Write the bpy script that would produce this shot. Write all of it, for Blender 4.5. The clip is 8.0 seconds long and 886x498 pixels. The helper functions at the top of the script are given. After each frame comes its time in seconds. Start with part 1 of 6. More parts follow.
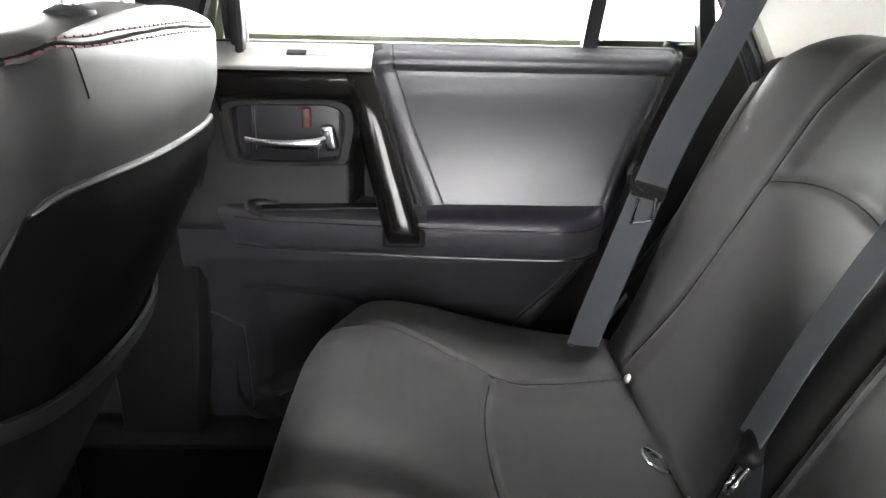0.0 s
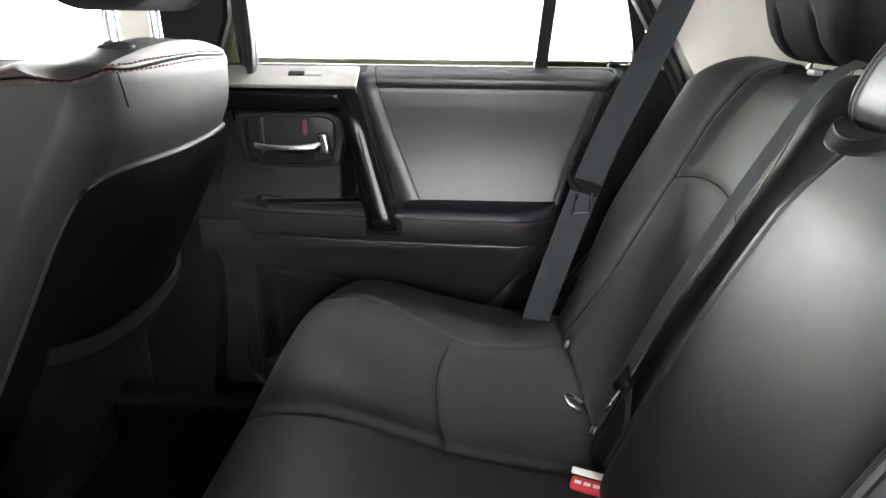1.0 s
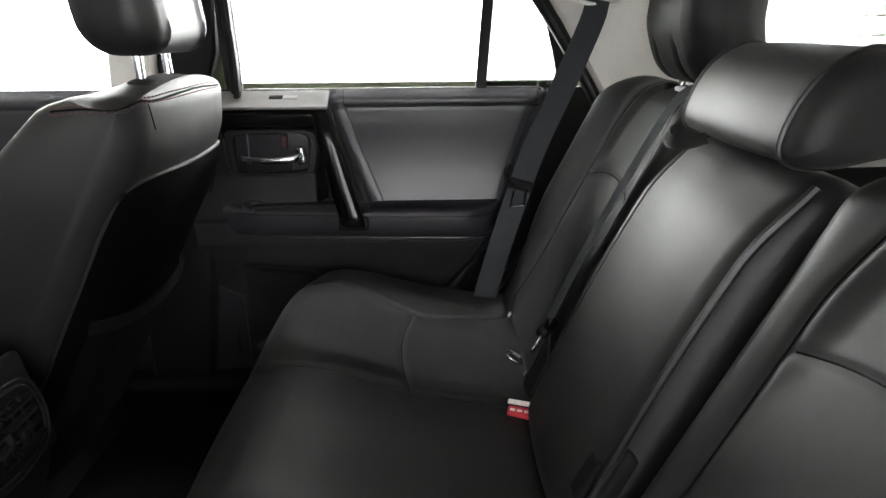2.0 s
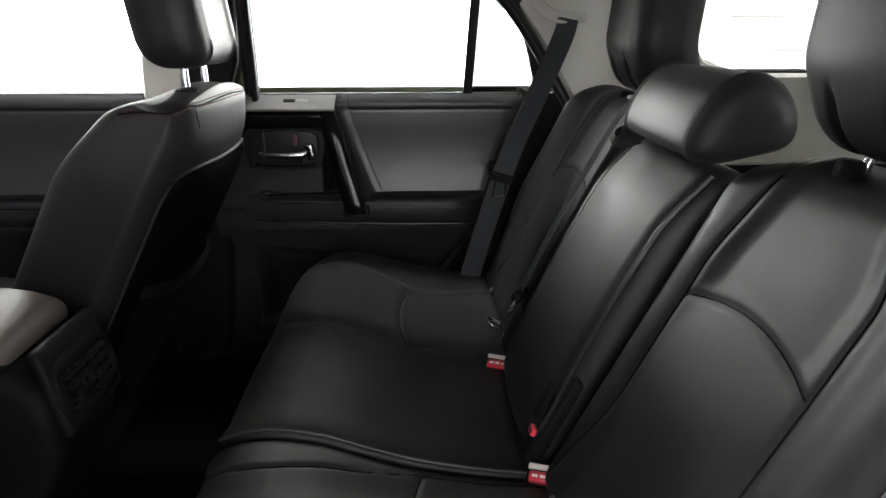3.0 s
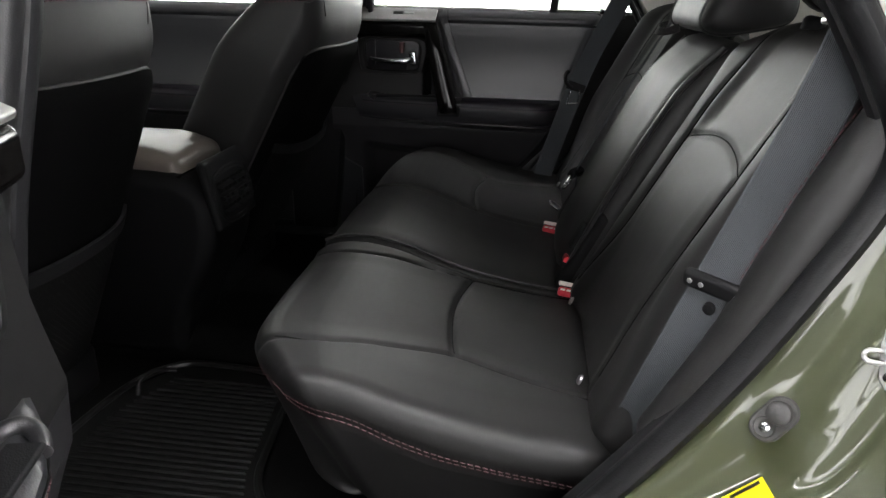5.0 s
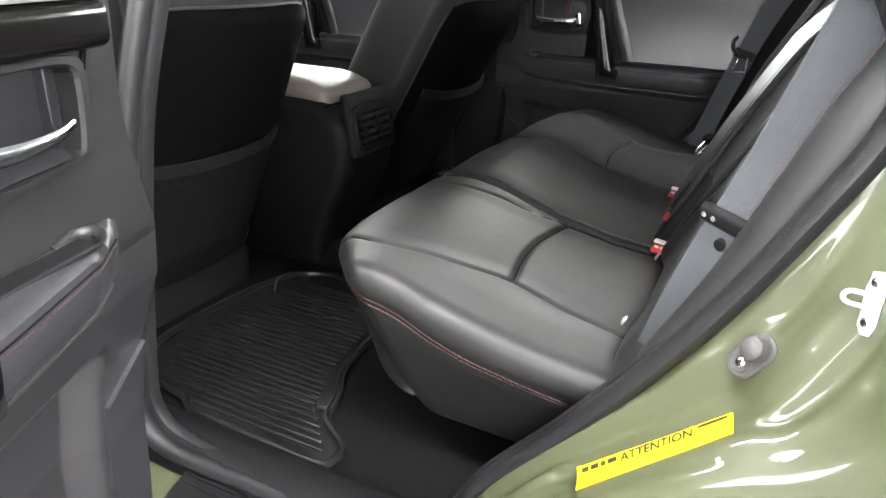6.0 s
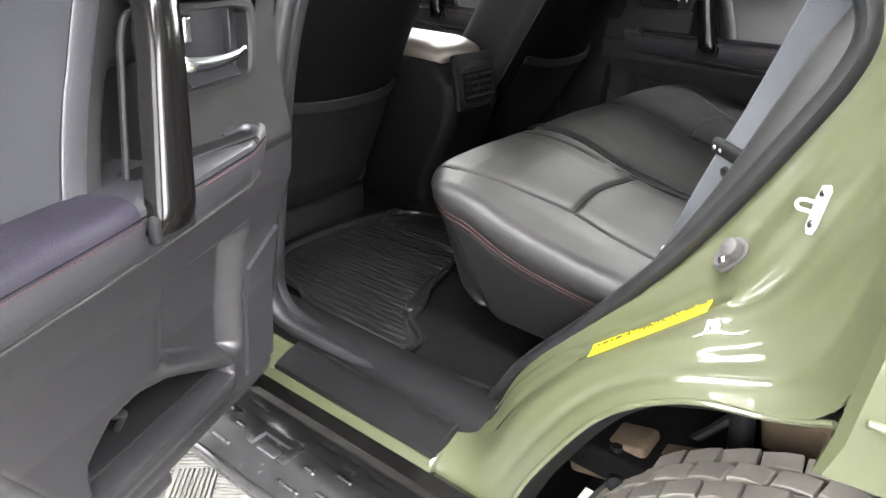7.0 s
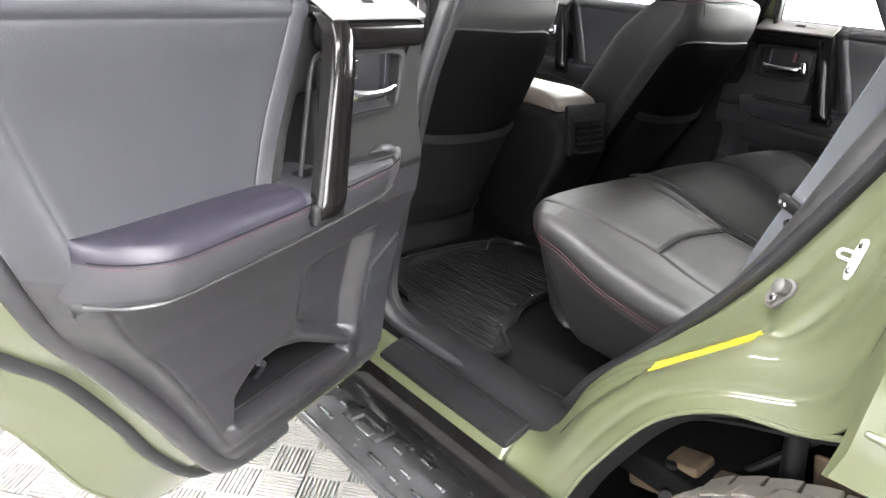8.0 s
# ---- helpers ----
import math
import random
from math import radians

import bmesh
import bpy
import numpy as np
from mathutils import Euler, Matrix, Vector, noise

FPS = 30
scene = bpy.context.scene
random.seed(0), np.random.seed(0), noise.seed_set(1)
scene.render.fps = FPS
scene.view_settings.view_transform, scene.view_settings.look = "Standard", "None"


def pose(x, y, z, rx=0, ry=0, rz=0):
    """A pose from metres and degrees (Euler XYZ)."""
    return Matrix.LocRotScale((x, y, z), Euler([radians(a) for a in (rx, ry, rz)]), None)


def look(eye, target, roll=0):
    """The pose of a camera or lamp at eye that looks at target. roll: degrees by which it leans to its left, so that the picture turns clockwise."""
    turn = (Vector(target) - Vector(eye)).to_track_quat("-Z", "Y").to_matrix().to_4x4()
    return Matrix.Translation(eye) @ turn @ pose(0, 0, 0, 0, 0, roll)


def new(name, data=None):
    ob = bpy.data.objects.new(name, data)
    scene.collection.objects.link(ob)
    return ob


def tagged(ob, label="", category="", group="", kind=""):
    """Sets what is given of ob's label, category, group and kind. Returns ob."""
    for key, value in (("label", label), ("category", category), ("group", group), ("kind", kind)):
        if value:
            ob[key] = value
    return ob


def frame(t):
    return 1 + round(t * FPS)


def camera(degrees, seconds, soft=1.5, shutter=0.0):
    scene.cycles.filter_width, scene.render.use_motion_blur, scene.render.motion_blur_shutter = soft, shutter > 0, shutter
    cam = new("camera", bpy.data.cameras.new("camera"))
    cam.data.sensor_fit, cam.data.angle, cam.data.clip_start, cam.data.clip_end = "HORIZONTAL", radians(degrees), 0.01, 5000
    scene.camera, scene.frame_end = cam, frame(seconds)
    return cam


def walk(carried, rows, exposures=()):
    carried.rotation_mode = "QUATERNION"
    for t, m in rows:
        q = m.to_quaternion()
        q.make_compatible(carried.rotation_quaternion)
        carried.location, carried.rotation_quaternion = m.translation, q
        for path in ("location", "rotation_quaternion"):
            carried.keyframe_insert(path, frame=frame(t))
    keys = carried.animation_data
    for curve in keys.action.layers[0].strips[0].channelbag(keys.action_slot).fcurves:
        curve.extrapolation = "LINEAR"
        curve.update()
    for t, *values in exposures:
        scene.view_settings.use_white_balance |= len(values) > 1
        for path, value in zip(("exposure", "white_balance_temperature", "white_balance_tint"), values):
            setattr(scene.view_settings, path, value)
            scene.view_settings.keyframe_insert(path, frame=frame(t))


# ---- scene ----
cam = camera(66.7, 8.0)
PATH = [
    (0, (-0.425, -0.32, 1.441), (-0.376, 1.551, 0.735), 1.3),
    (0.5, (-0.364, -0.427, 1.446), (-0.399, 1.454, 0.769), 1.0),
    (1, (-0.325, -0.519, 1.46), (-0.372, 1.369, 0.802), 0.7),
    (1.5, (-0.296, -0.635, 1.472), (-0.295, 1.268, 0.857), -0.1),
    (2.8, (-0.319, -0.922, 1.524), (-0.247, 0.974, 0.89), -0.1),
    (3, (-0.311, -0.964, 1.527), (-0.238, 0.934, 0.9), 0.0),
    (3.5, (-0.286, -1.067, 1.528), (-0.283, 0.84, 0.926), 0.2),
    (4, (-0.285, -1.13, 1.509), (-0.38, 0.777, 0.913), 0.6),
    (4.5, (-0.279, -1.217, 1.474), (-0.406, 0.677, 0.844), 0.8),
    (4.8, (-0.258, -1.247, 1.44), (-0.416, 0.634, 0.78), 1.2),
    (5, (-0.234, -1.277, 1.421), (-0.459, 0.576, 0.704), 1.5),
    (5.2, (-0.212, -1.293, 1.409), (-0.518, 0.53, 0.645), 2.4),
    (6.3, (0.041, -1.33, 1.373), (-0.853, 0.273, 0.578), 1.6),
    (6.5, (0.07, -1.367, 1.378), (-0.844, 0.211, 0.557), 1.4),
    (7, (0.149, -1.468, 1.374), (-0.922, -0.005, 0.529), 2.9),
    (7.5, (0.229, -1.543, 1.395), (-1.007, -0.192, 0.59), 4.5),
    (8, (0.276, -1.596, 1.404), (-1.061, -0.314, 0.652), 5.8),
]

walk(cam, [(t, look(eye, target, roll)) for t, eye, target, roll in PATH],
     exposures=[(0, 3.05), (0.5, 2.85), (1.0, 2.4), (1.5, 1.95), (3.0, 0.85), (4.0, 0.6), (5.0, 0.45), (5.2, 0.65), (6.3, 2.25), (8.0, 2.15)])

# ---- light ----
world = bpy.data.worlds.new("world")
scene.world = world
world.use_nodes = True
world.node_tree.nodes["Background"].inputs[0].default_value = (1, 1, 1, 1)
world.node_tree.nodes["Background"].inputs[1].default_value = 0.3
PANEL_POWER = 34.0
SOUTH_POWER = 5.0
EAST_POWER = 14.0
NORTH_POWER = 8.5


# ---- materials ----
def material(name, base, rough=0.5, metal=0.0, coat=0.0, bump=0.0, bump_scale=400.0, bump_kind="voronoi",
             vary=0.0, vary_scale=6.0, tint=None, rough_vary=0.0, spec=0.5, stretch=(1, 1, 1), second=0.0, second_scale=8.0):
    m = bpy.data.materials.new(name)
    m.use_nodes = True
    nt = m.node_tree
    n, ln = nt.nodes, nt.links
    b = n["Principled BSDF"]
    b.inputs["Base Color"].default_value = (*base, 1)
    b.inputs["Roughness"].default_value = rough
    b.inputs["Metallic"].default_value = metal
    b.inputs["Coat Weight"].default_value = coat
    b.inputs["Coat Roughness"].default_value = 0.03
    b.inputs["Specular IOR Level"].default_value = spec
    tc = n.new("ShaderNodeTexCoord")
    mp = n.new("ShaderNodeMapping")
    mp.inputs["Scale"].default_value = stretch
    ln.new(tc.outputs["Object"], mp.inputs["Vector"])
    if vary > 0 or rough_vary > 0:
        tx = n.new("ShaderNodeTexNoise")
        tx.inputs["Scale"].default_value = vary_scale
        tx.inputs["Detail"].default_value = 6
        tx.inputs["Roughness"].default_value = 0.65
        ln.new(mp.outputs["Vector"], tx.inputs["Vector"])
        if vary > 0:
            mix = n.new("ShaderNodeMix")
            mix.data_type = "RGBA"
            other = tint if tint else tuple(min(1, c * (1 + vary * 2)) for c in base)
            mix.inputs[6].default_value = (*base, 1)
            mix.inputs[7].default_value = (*other, 1)
            rp = n.new("ShaderNodeMapRange")
            rp.inputs[1].default_value, rp.inputs[2].default_value = 0.35, 0.7
            rp.inputs[4].default_value = min(1, vary * 2)
            ln.new(tx.outputs[0], rp.inputs[0])
            ln.new(rp.outputs[0], mix.inputs[0])
            ln.new(mix.outputs[2], b.inputs["Base Color"])
        if rough_vary > 0:
            rr = n.new("ShaderNodeMapRange")
            rr.inputs[1].default_value, rr.inputs[2].default_value = 0.3, 0.75
            rr.inputs[3].default_value, rr.inputs[4].default_value = rough - rough_vary, rough + rough_vary
            ln.new(tx.outputs[0], rr.inputs[0])
            ln.new(rr.outputs[0], b.inputs["Roughness"])
    last = None
    if second > 0:
        nz = n.new("ShaderNodeTexNoise")
        nz.inputs["Scale"].default_value = second_scale
        nz.inputs["Detail"].default_value = 3
        ln.new(mp.outputs["Vector"], nz.inputs["Vector"])
        bp = n.new("ShaderNodeBump")
        bp.inputs["Strength"].default_value = second
        bp.inputs["Distance"].default_value = 0.01
        ln.new(nz.outputs[0], bp.inputs["Height"])
        last = bp
    if bump > 0:
        if bump_kind == "voronoi":
            tx = n.new("ShaderNodeTexVoronoi")
            tx.inputs["Scale"].default_value = bump_scale
        elif bump_kind == "wave":
            tx = n.new("ShaderNodeTexWave")
            tx.inputs["Scale"].default_value = bump_scale
            tx.bands_direction = "DIAGONAL"
        else:
            tx = n.new("ShaderNodeTexNoise")
            tx.inputs["Scale"].default_value = bump_scale
            tx.inputs["Detail"].default_value = 4
        ln.new(mp.outputs["Vector"], tx.inputs["Vector"])
        bp = n.new("ShaderNodeBump")
        bp.inputs["Strength"].default_value = bump
        bp.inputs["Distance"].default_value = 0.001
        ln.new(tx.outputs["Distance"] if bump_kind == "voronoi" else tx.outputs[0], bp.inputs["Height"])
        if last:
            ln.new(last.outputs[0], bp.inputs["Normal"])
        last = bp
    if last:
        ln.new(last.outputs[0], b.inputs["Normal"])
    return m


def glass_material(name, tint):
    m = bpy.data.materials.new(name)
    m.use_nodes = True
    nt = m.node_tree
    n, ln = nt.nodes, nt.links
    n.remove(n["Principled BSDF"])
    clear, gloss, mix, fr = (n.new("ShaderNodeBsdfTransparent"), n.new("ShaderNodeBsdfGlossy"),
                             n.new("ShaderNodeMixShader"), n.new("ShaderNodeFresnel"))
    clear.inputs[0].default_value = (*tint, 1)
    gloss.inputs["Roughness"].default_value = 0.02
    fr.inputs[0].default_value = 1.45
    ln.new(fr.outputs[0], mix.inputs[0])
    ln.new(clear.outputs[0], mix.inputs[1])
    ln.new(gloss.outputs[0], mix.inputs[2])
    ln.new(mix.outputs[0], n["Material Output"].inputs[0])
    return m


def lamp_material(name, colour, strength):
    m = bpy.data.materials.new(name)
    m.use_nodes = True
    b = m.node_tree.nodes["Principled BSDF"]
    b.inputs["Base Color"].default_value = (0.8, 0.8, 0.8, 1)
    b.inputs["Emission Color"].default_value = (*colour, 1)
    b.inputs["Emission Strength"].default_value = strength
    return m


LEATHER = material("black_leather", (0.0092, 0.0089, 0.009), 0.53, spec=0.4, bump=0.06, bump_scale=1100, rough_vary=0.05, vary=0.25, vary_scale=9, second=0.05, second_scale=11)
INSERT = material("black_insert", (0.0095, 0.0091, 0.0093), 0.52, spec=0.38, bump=0.1, bump_scale=900, rough_vary=0.05, vary=0.2, second=0.08, second_scale=12)
PANEL = material("soft_panel", (0.0155, 0.016, 0.0185), 0.36, spec=0.5, bump=0.1, bump_scale=700, rough_vary=0.04, vary=0.15)
PIPING = material("piping_vinyl", (0.014, 0.014, 0.0145), 0.36, bump=0.15, bump_scale=700, vary=0.2)
PLASTIC = material("black_plastic", (0.0042, 0.0042, 0.0046), 0.58, spec=0.12, bump=0.3, bump_scale=900, rough_vary=0.06, vary=0.25)
DOOR = material("door_plastic", (0.013, 0.0126, 0.0138), 0.38, spec=0.45, bump=0.2, bump_scale=900, rough_vary=0.05, vary=0.2)
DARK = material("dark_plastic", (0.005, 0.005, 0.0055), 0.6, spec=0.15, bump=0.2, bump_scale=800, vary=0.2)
BLACK_TRIM = material("black_trim", (0.006, 0.0058, 0.006), 0.55, spec=0.2, bump=0.2, bump_scale=900, rough_vary=0.05, vary=0.2)
ARMREST = material("armrest_vinyl", (0.0085, 0.0074, 0.012), 0.42, spec=0.3, bump=0.2, bump_scale=700, vary=0.2)
ARM_SIDE = material("armrest_side", (0.018, 0.018, 0.0205), 0.35, spec=0.5, bump=0.15, bump_scale=700, vary=0.15)
PIANO = material("piano_black", (0.003, 0.0028, 0.0027), 0.15, spec=0.18, rough_vary=0.03)
SILVER = material("silver_plastic", (0.35, 0.35, 0.35), 0.32, metal=0.6, rough_vary=0.05)
CHROME = material("chrome", (0.6, 0.61, 0.64), 0.22, metal=1.0, rough_vary=0.03)
PAINT = material("green_paint", (0.0462, 0.0525, 0.0265), 0.5, spec=0.25, coat=1.0, vary=0.02, vary_scale=40)
CORD = material("net_cord", (0.03, 0.029, 0.028), 0.7, spec=0.2, vary=0.3, vary_scale=300)
NET = material("black_net", (0.002, 0.002, 0.002), 0.8, bump=0.4, bump_scale=500, vary=0.4, vary_scale=200, spec=0.08)
SHELL = material("seat_shell", (0.0018, 0.0018, 0.0019), 0.85, spec=0.025, bump=0.2, bump_scale=800, vary=0.2)
RUBBER = material("black_rubber", (0.008, 0.008, 0.0088), 0.45, spec=0.3, bump=0.15, bump_scale=500, vary=0.3, rough_vary=0.06)
DUSTY = material("dusty_rubber", (0.03, 0.029, 0.028), 0.6, bump=0.2, bump_scale=400, vary=0.4, vary_scale=60)
WEB = material("grey_webbing", (0.046, 0.05, 0.055), 0.7, spec=0.25, bump=0.3, bump_scale=900, bump_kind="noise", vary=0.15, vary_scale=40)
TRIM = material("pale_trim", (0.6, 0.585, 0.54), 0.75, bump=0.3, bump_scale=500, vary=0.08)
CARPET = material("carpet", (0.0038, 0.0038, 0.0038), 0.95, spec=0.03, bump=1.0, bump_scale=700, bump_kind="noise", vary=0.4, vary_scale=60)
MAT = material("mat_rubber", (0.005, 0.005, 0.005), 0.38, spec=0.32, bump=0.08, bump_scale=300, vary=0.4, vary_scale=10, rough_vary=0.08)
RED = material("red_button", (0.55, 0.03, 0.05), 0.35, vary=0.1)
WHITE = material("white_print", (0.75, 0.72, 0.7), 0.5, vary=0.05)
CUP = material("handle_cup", (0.009, 0.009, 0.0108), 0.3, spec=0.35, rough_vary=0.04)
SATIN = material("satin_grey", (0.2, 0.197, 0.19), 0.38, metal=0.3, rough_vary=0.05, vary=0.08)
THREAD = material("red_thread", (0.045, 0.013, 0.015), 0.7, vary=0.3, vary_scale=200)
ZINC = material("bright_zinc", (0.36, 0.36, 0.35), 0.35, metal=0.35, rough_vary=0.08, vary=0.1)
# lid tone lightened to hold the window sheen on its top
LID = material("sheen_pale_lid", (0.105, 0.09, 0.078), 0.38, bump=0.2, bump_scale=600, vary=0.1, rough_vary=0.05)
STEEL = material("steel", (0.5, 0.5, 0.5), 0.3, metal=1.0, rough_vary=0.1, vary=0.2)
YELLOW = material("yellow_sticker", (0.85, 0.68, 0.012), 0.35, vary=0.05)
PRINT = material("black_print", (0.012, 0.012, 0.01), 0.5, vary=0.1)
SEAM = material("dark_seam", (0.004, 0.004, 0.004), 0.9, spec=0.05)
TYRE = material("dusty_tyre", (0.2, 0.188, 0.168), 0.85, spec=0.2, bump=0.5, bump_scale=120, bump_kind="noise", vary=0.5, vary_scale=14, tint=(0.24, 0.22, 0.19))
WELL = material("wheel_well", (0.0035, 0.0035, 0.0035), 0.9, spec=0.06, bump=0.5, bump_scale=60, bump_kind="noise", vary=0.3, vary_scale=6)
DIRT = material("dirty_steel", (0.085, 0.062, 0.04), 0.9, spec=0.2, bump=0.6, bump_scale=90, bump_kind="noise", vary=0.5, vary_scale=12, tint=(0.03, 0.024, 0.018))
BOARD = material("step_steel", (0.03, 0.03, 0.031), 0.22, spec=0.6, coat=0.4, bump=0.1, bump_scale=300, rough_vary=0.1, vary=0.4, vary_scale=15)
TILE = material("floor_tile", (0.24, 0.235, 0.22), 0.5, bump=0.3, bump_scale=200, bump_kind="noise", vary=0.12, vary_scale=20)
WALLS = material("white_wall", (0.82, 0.82, 0.8), 0.8, bump=0.2, bump_scale=200, bump_kind="noise", vary=0.04)
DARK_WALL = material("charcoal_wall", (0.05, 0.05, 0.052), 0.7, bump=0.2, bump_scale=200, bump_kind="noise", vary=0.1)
CEIL = material("charcoal_ceiling", (0.05, 0.05, 0.052), 0.9, bump=0.2, bump_scale=200, bump_kind="noise", vary=0.1)
GLASS = glass_material("clear_glass", (0.95, 0.96, 0.95))
TINT = glass_material("tinted_glass", (0.33, 0.345, 0.325))
PRIVACY = glass_material("privacy_glass", (0.2, 0.21, 0.2))
LAMP = lamp_material("lamp_diffuser", (1.0, 0.985, 0.985), PANEL_POWER)
# for the added fill lamp on the north side
FILL_LAMP = lamp_material("fill_lamp_diffuser", (1.0, 0.985, 0.985), PANEL_POWER * 1.2)
NORTH_GLOW = lamp_material("north_glow_backdrop", (1.0, 0.995, 0.985), NORTH_POWER)
SOUTH_GLOW = lamp_material("south_backdrop", (1.0, 0.985, 0.995), SOUTH_POWER)
EAST_GLOW = lamp_material("east_backdrop", (1.0, 0.985, 0.995), EAST_POWER)


# ---- mesh helpers: a shape is (vertices, faces) ----
def axis_steps(h, r, n):
    ends = [r * math.tan(radians(a)) for a in (15, 30, 45)] if r > 0 else []
    mid = list(np.linspace(-(h - r), h - r, n + 1))
    return np.array([-(h - r) - e for e in reversed(ends)] + mid + [h - r + e for e in ends])


def rbox(size, r=0.01, n=(4, 4, 4)):
    """Box with rounded edges, centred; n: steps along each flat."""
    hs = [s / 2 for s in size]
    r = min(r, *[h * 0.98 for h in hs])
    ax = [axis_steps(h, r, k) for h, k in zip(hs, n)]
    vs, fs, base = [], [], 0
    for a in range(3):
        b, c = (a + 1) % 3, (a + 2) % 3
        for side in (-1, 1):
            gb, gc = np.meshgrid(ax[b], ax[c], indexing="ij")
            p = np.zeros((gb.size, 3))
            p[:, a], p[:, b], p[:, c] = side * hs[a], gb.ravel(), gc.ravel()
            nb, nc = len(ax[b]), len(ax[c])
            i, j = np.meshgrid(np.arange(nb - 1), np.arange(nc - 1), indexing="ij")
            q = (base + i * nc + j).ravel()
            quad = np.stack([q, q + nc, q + nc + 1, q + 1], 1)
            fs.append(quad if side > 0 else quad[:, ::-1])
            vs.append(p)
            base += len(p)
    v, f = np.concatenate(vs), np.concatenate(fs)
    key = np.round(v * 1e6).astype(np.int64)
    _, first, inv = np.unique(key, axis=0, return_index=True, return_inverse=True)
    v, f = v[first], inv.reshape(-1)[f]
    inner = np.array(hs) - r
    q = np.clip(v, -inner, inner)
    d = v - q
    length = np.linalg.norm(d, axis=1, keepdims=True)
    v = q + np.where(length > 1e-9, d / np.maximum(length, 1e-9) * r, 0)
    return v, f.tolist()


def at(shape, x, y, z, rx=0, ry=0, rz=0):
    m = np.array(pose(x, y, z, rx, ry, rz))
    v = np.asarray(shape[0], float)
    return v @ m[:3, :3].T + m[:3, 3], shape[1]


def join(*shapes):
    vs, fs, base = [], [], 0
    for v, f in shapes:
        vs.append(np.asarray(v, float))
        fs += [tuple(int(i) + base for i in face) for face in f]
        base += len(v)
    return np.concatenate(vs), fs


def curve(points, n, closed=False):
    """Smooth curve through the points, n samples at even steps."""
    p = np.asarray(points, float)
    if closed:
        p = np.concatenate([p[-1:], p, p[:2]])
    else:
        p = np.concatenate([2 * p[:1] - p[1:2], p, 2 * p[-1:] - p[-2:-1]])
    out = []
    for k in range(1, len(p) - 2):
        t = np.linspace(0, 1, 16, endpoint=False)[:, None]
        a, b, c, d = p[k - 1:k + 3]
        out.append(0.5 * (2 * b + (c - a) * t + (2 * a - 5 * b + 4 * c - d) * t * t + (3 * b - a - 3 * c + d) * t ** 3))
    out = np.concatenate(out + [p[-2:-1]])
    s = np.concatenate([[0], np.cumsum(np.linalg.norm(np.diff(out, axis=0), axis=1))])
    u = np.linspace(0, s[-1], n)
    return np.stack([np.interp(u, s, out[:, i]) for i in range(out.shape[1])], 1)


def sweep(path, profile, up=(0, 0, 1), closed=False):
    """Profile (across, up) carried along the path; up: one way or one per step."""
    p, prof = np.asarray(path, float), np.asarray(profile, float)
    t = np.roll(p, -1, 0) - np.roll(p, 1, 0) if closed else np.gradient(p, axis=0)
    t /= np.linalg.norm(t, axis=1, keepdims=True)
    u = np.broadcast_to(np.asarray(up, float), p.shape)
    a = np.cross(t, u)
    a /= np.maximum(np.linalg.norm(a, axis=1, keepdims=True), 1e-9)
    u = np.cross(a, t)
    n, k = len(p), len(prof)
    v = (p[:, None] + a[:, None] * prof[None, :, :1] + u[:, None] * prof[None, :, 1:2]).reshape(-1, 3)
    f = []
    for i in range(n if closed else n - 1):
        i2 = (i + 1) % n
        for j in range(k):
            j2 = (j + 1) % k
            f.append((i * k + j, i * k + j2, i2 * k + j2, i2 * k + j))
    if not closed:
        f += [tuple(range(k - 1, -1, -1)), tuple((n - 1) * k + j for j in range(k))]
    return v, f


def ring(rx, ry, k=10):
    return [(rx * math.cos(2 * math.pi * i / k), ry * math.sin(2 * math.pi * i / k)) for i in range(k)]


def tube(path, r, k=10, up=(0.13, 0.07, 0.99), closed=False, ry=None):
    return sweep(path, ring(r, ry or r, k), up, closed)


def strap(path, width, thick, across):
    """Flat webbing: across gives the way its width lies."""
    p = np.asarray(path, float)
    t = np.gradient(p, axis=0)
    up = np.cross(t, np.broadcast_to(np.asarray(across, float), p.shape))
    w, h = width / 2, thick / 2
    n = max(3, int(width / 0.0034))
    us = np.linspace(-w + h, w - h, n * 4 + 1)
    face = [(u, h * (1 - 0.5 * math.cos(math.pi * k / 2) ** 2)) for k, u in enumerate(us)]
    return sweep(p, [(-w, h * 0.4)] + face + [(w, h * 0.4), (w, -h * 0.4)] + [(u, -q) for u, q in face[::-1]] + [(-w, -h * 0.4)], up)


def lathe(profile, k=48):
    """Turned about z from (radius, height) pairs."""
    pr = np.asarray(profile, float)
    v, f, m = [], [], len(pr)
    for i in range(k):
        a = 2 * math.pi * i / k
        v += [(r * math.cos(a), r * math.sin(a), z) for r, z in pr]
    for i in range(k):
        for j in range(m - 1):
            f.append((i * m + j, ((i + 1) % k) * m + j, ((i + 1) % k) * m + j + 1, i * m + j + 1))
    return np.array(v), f


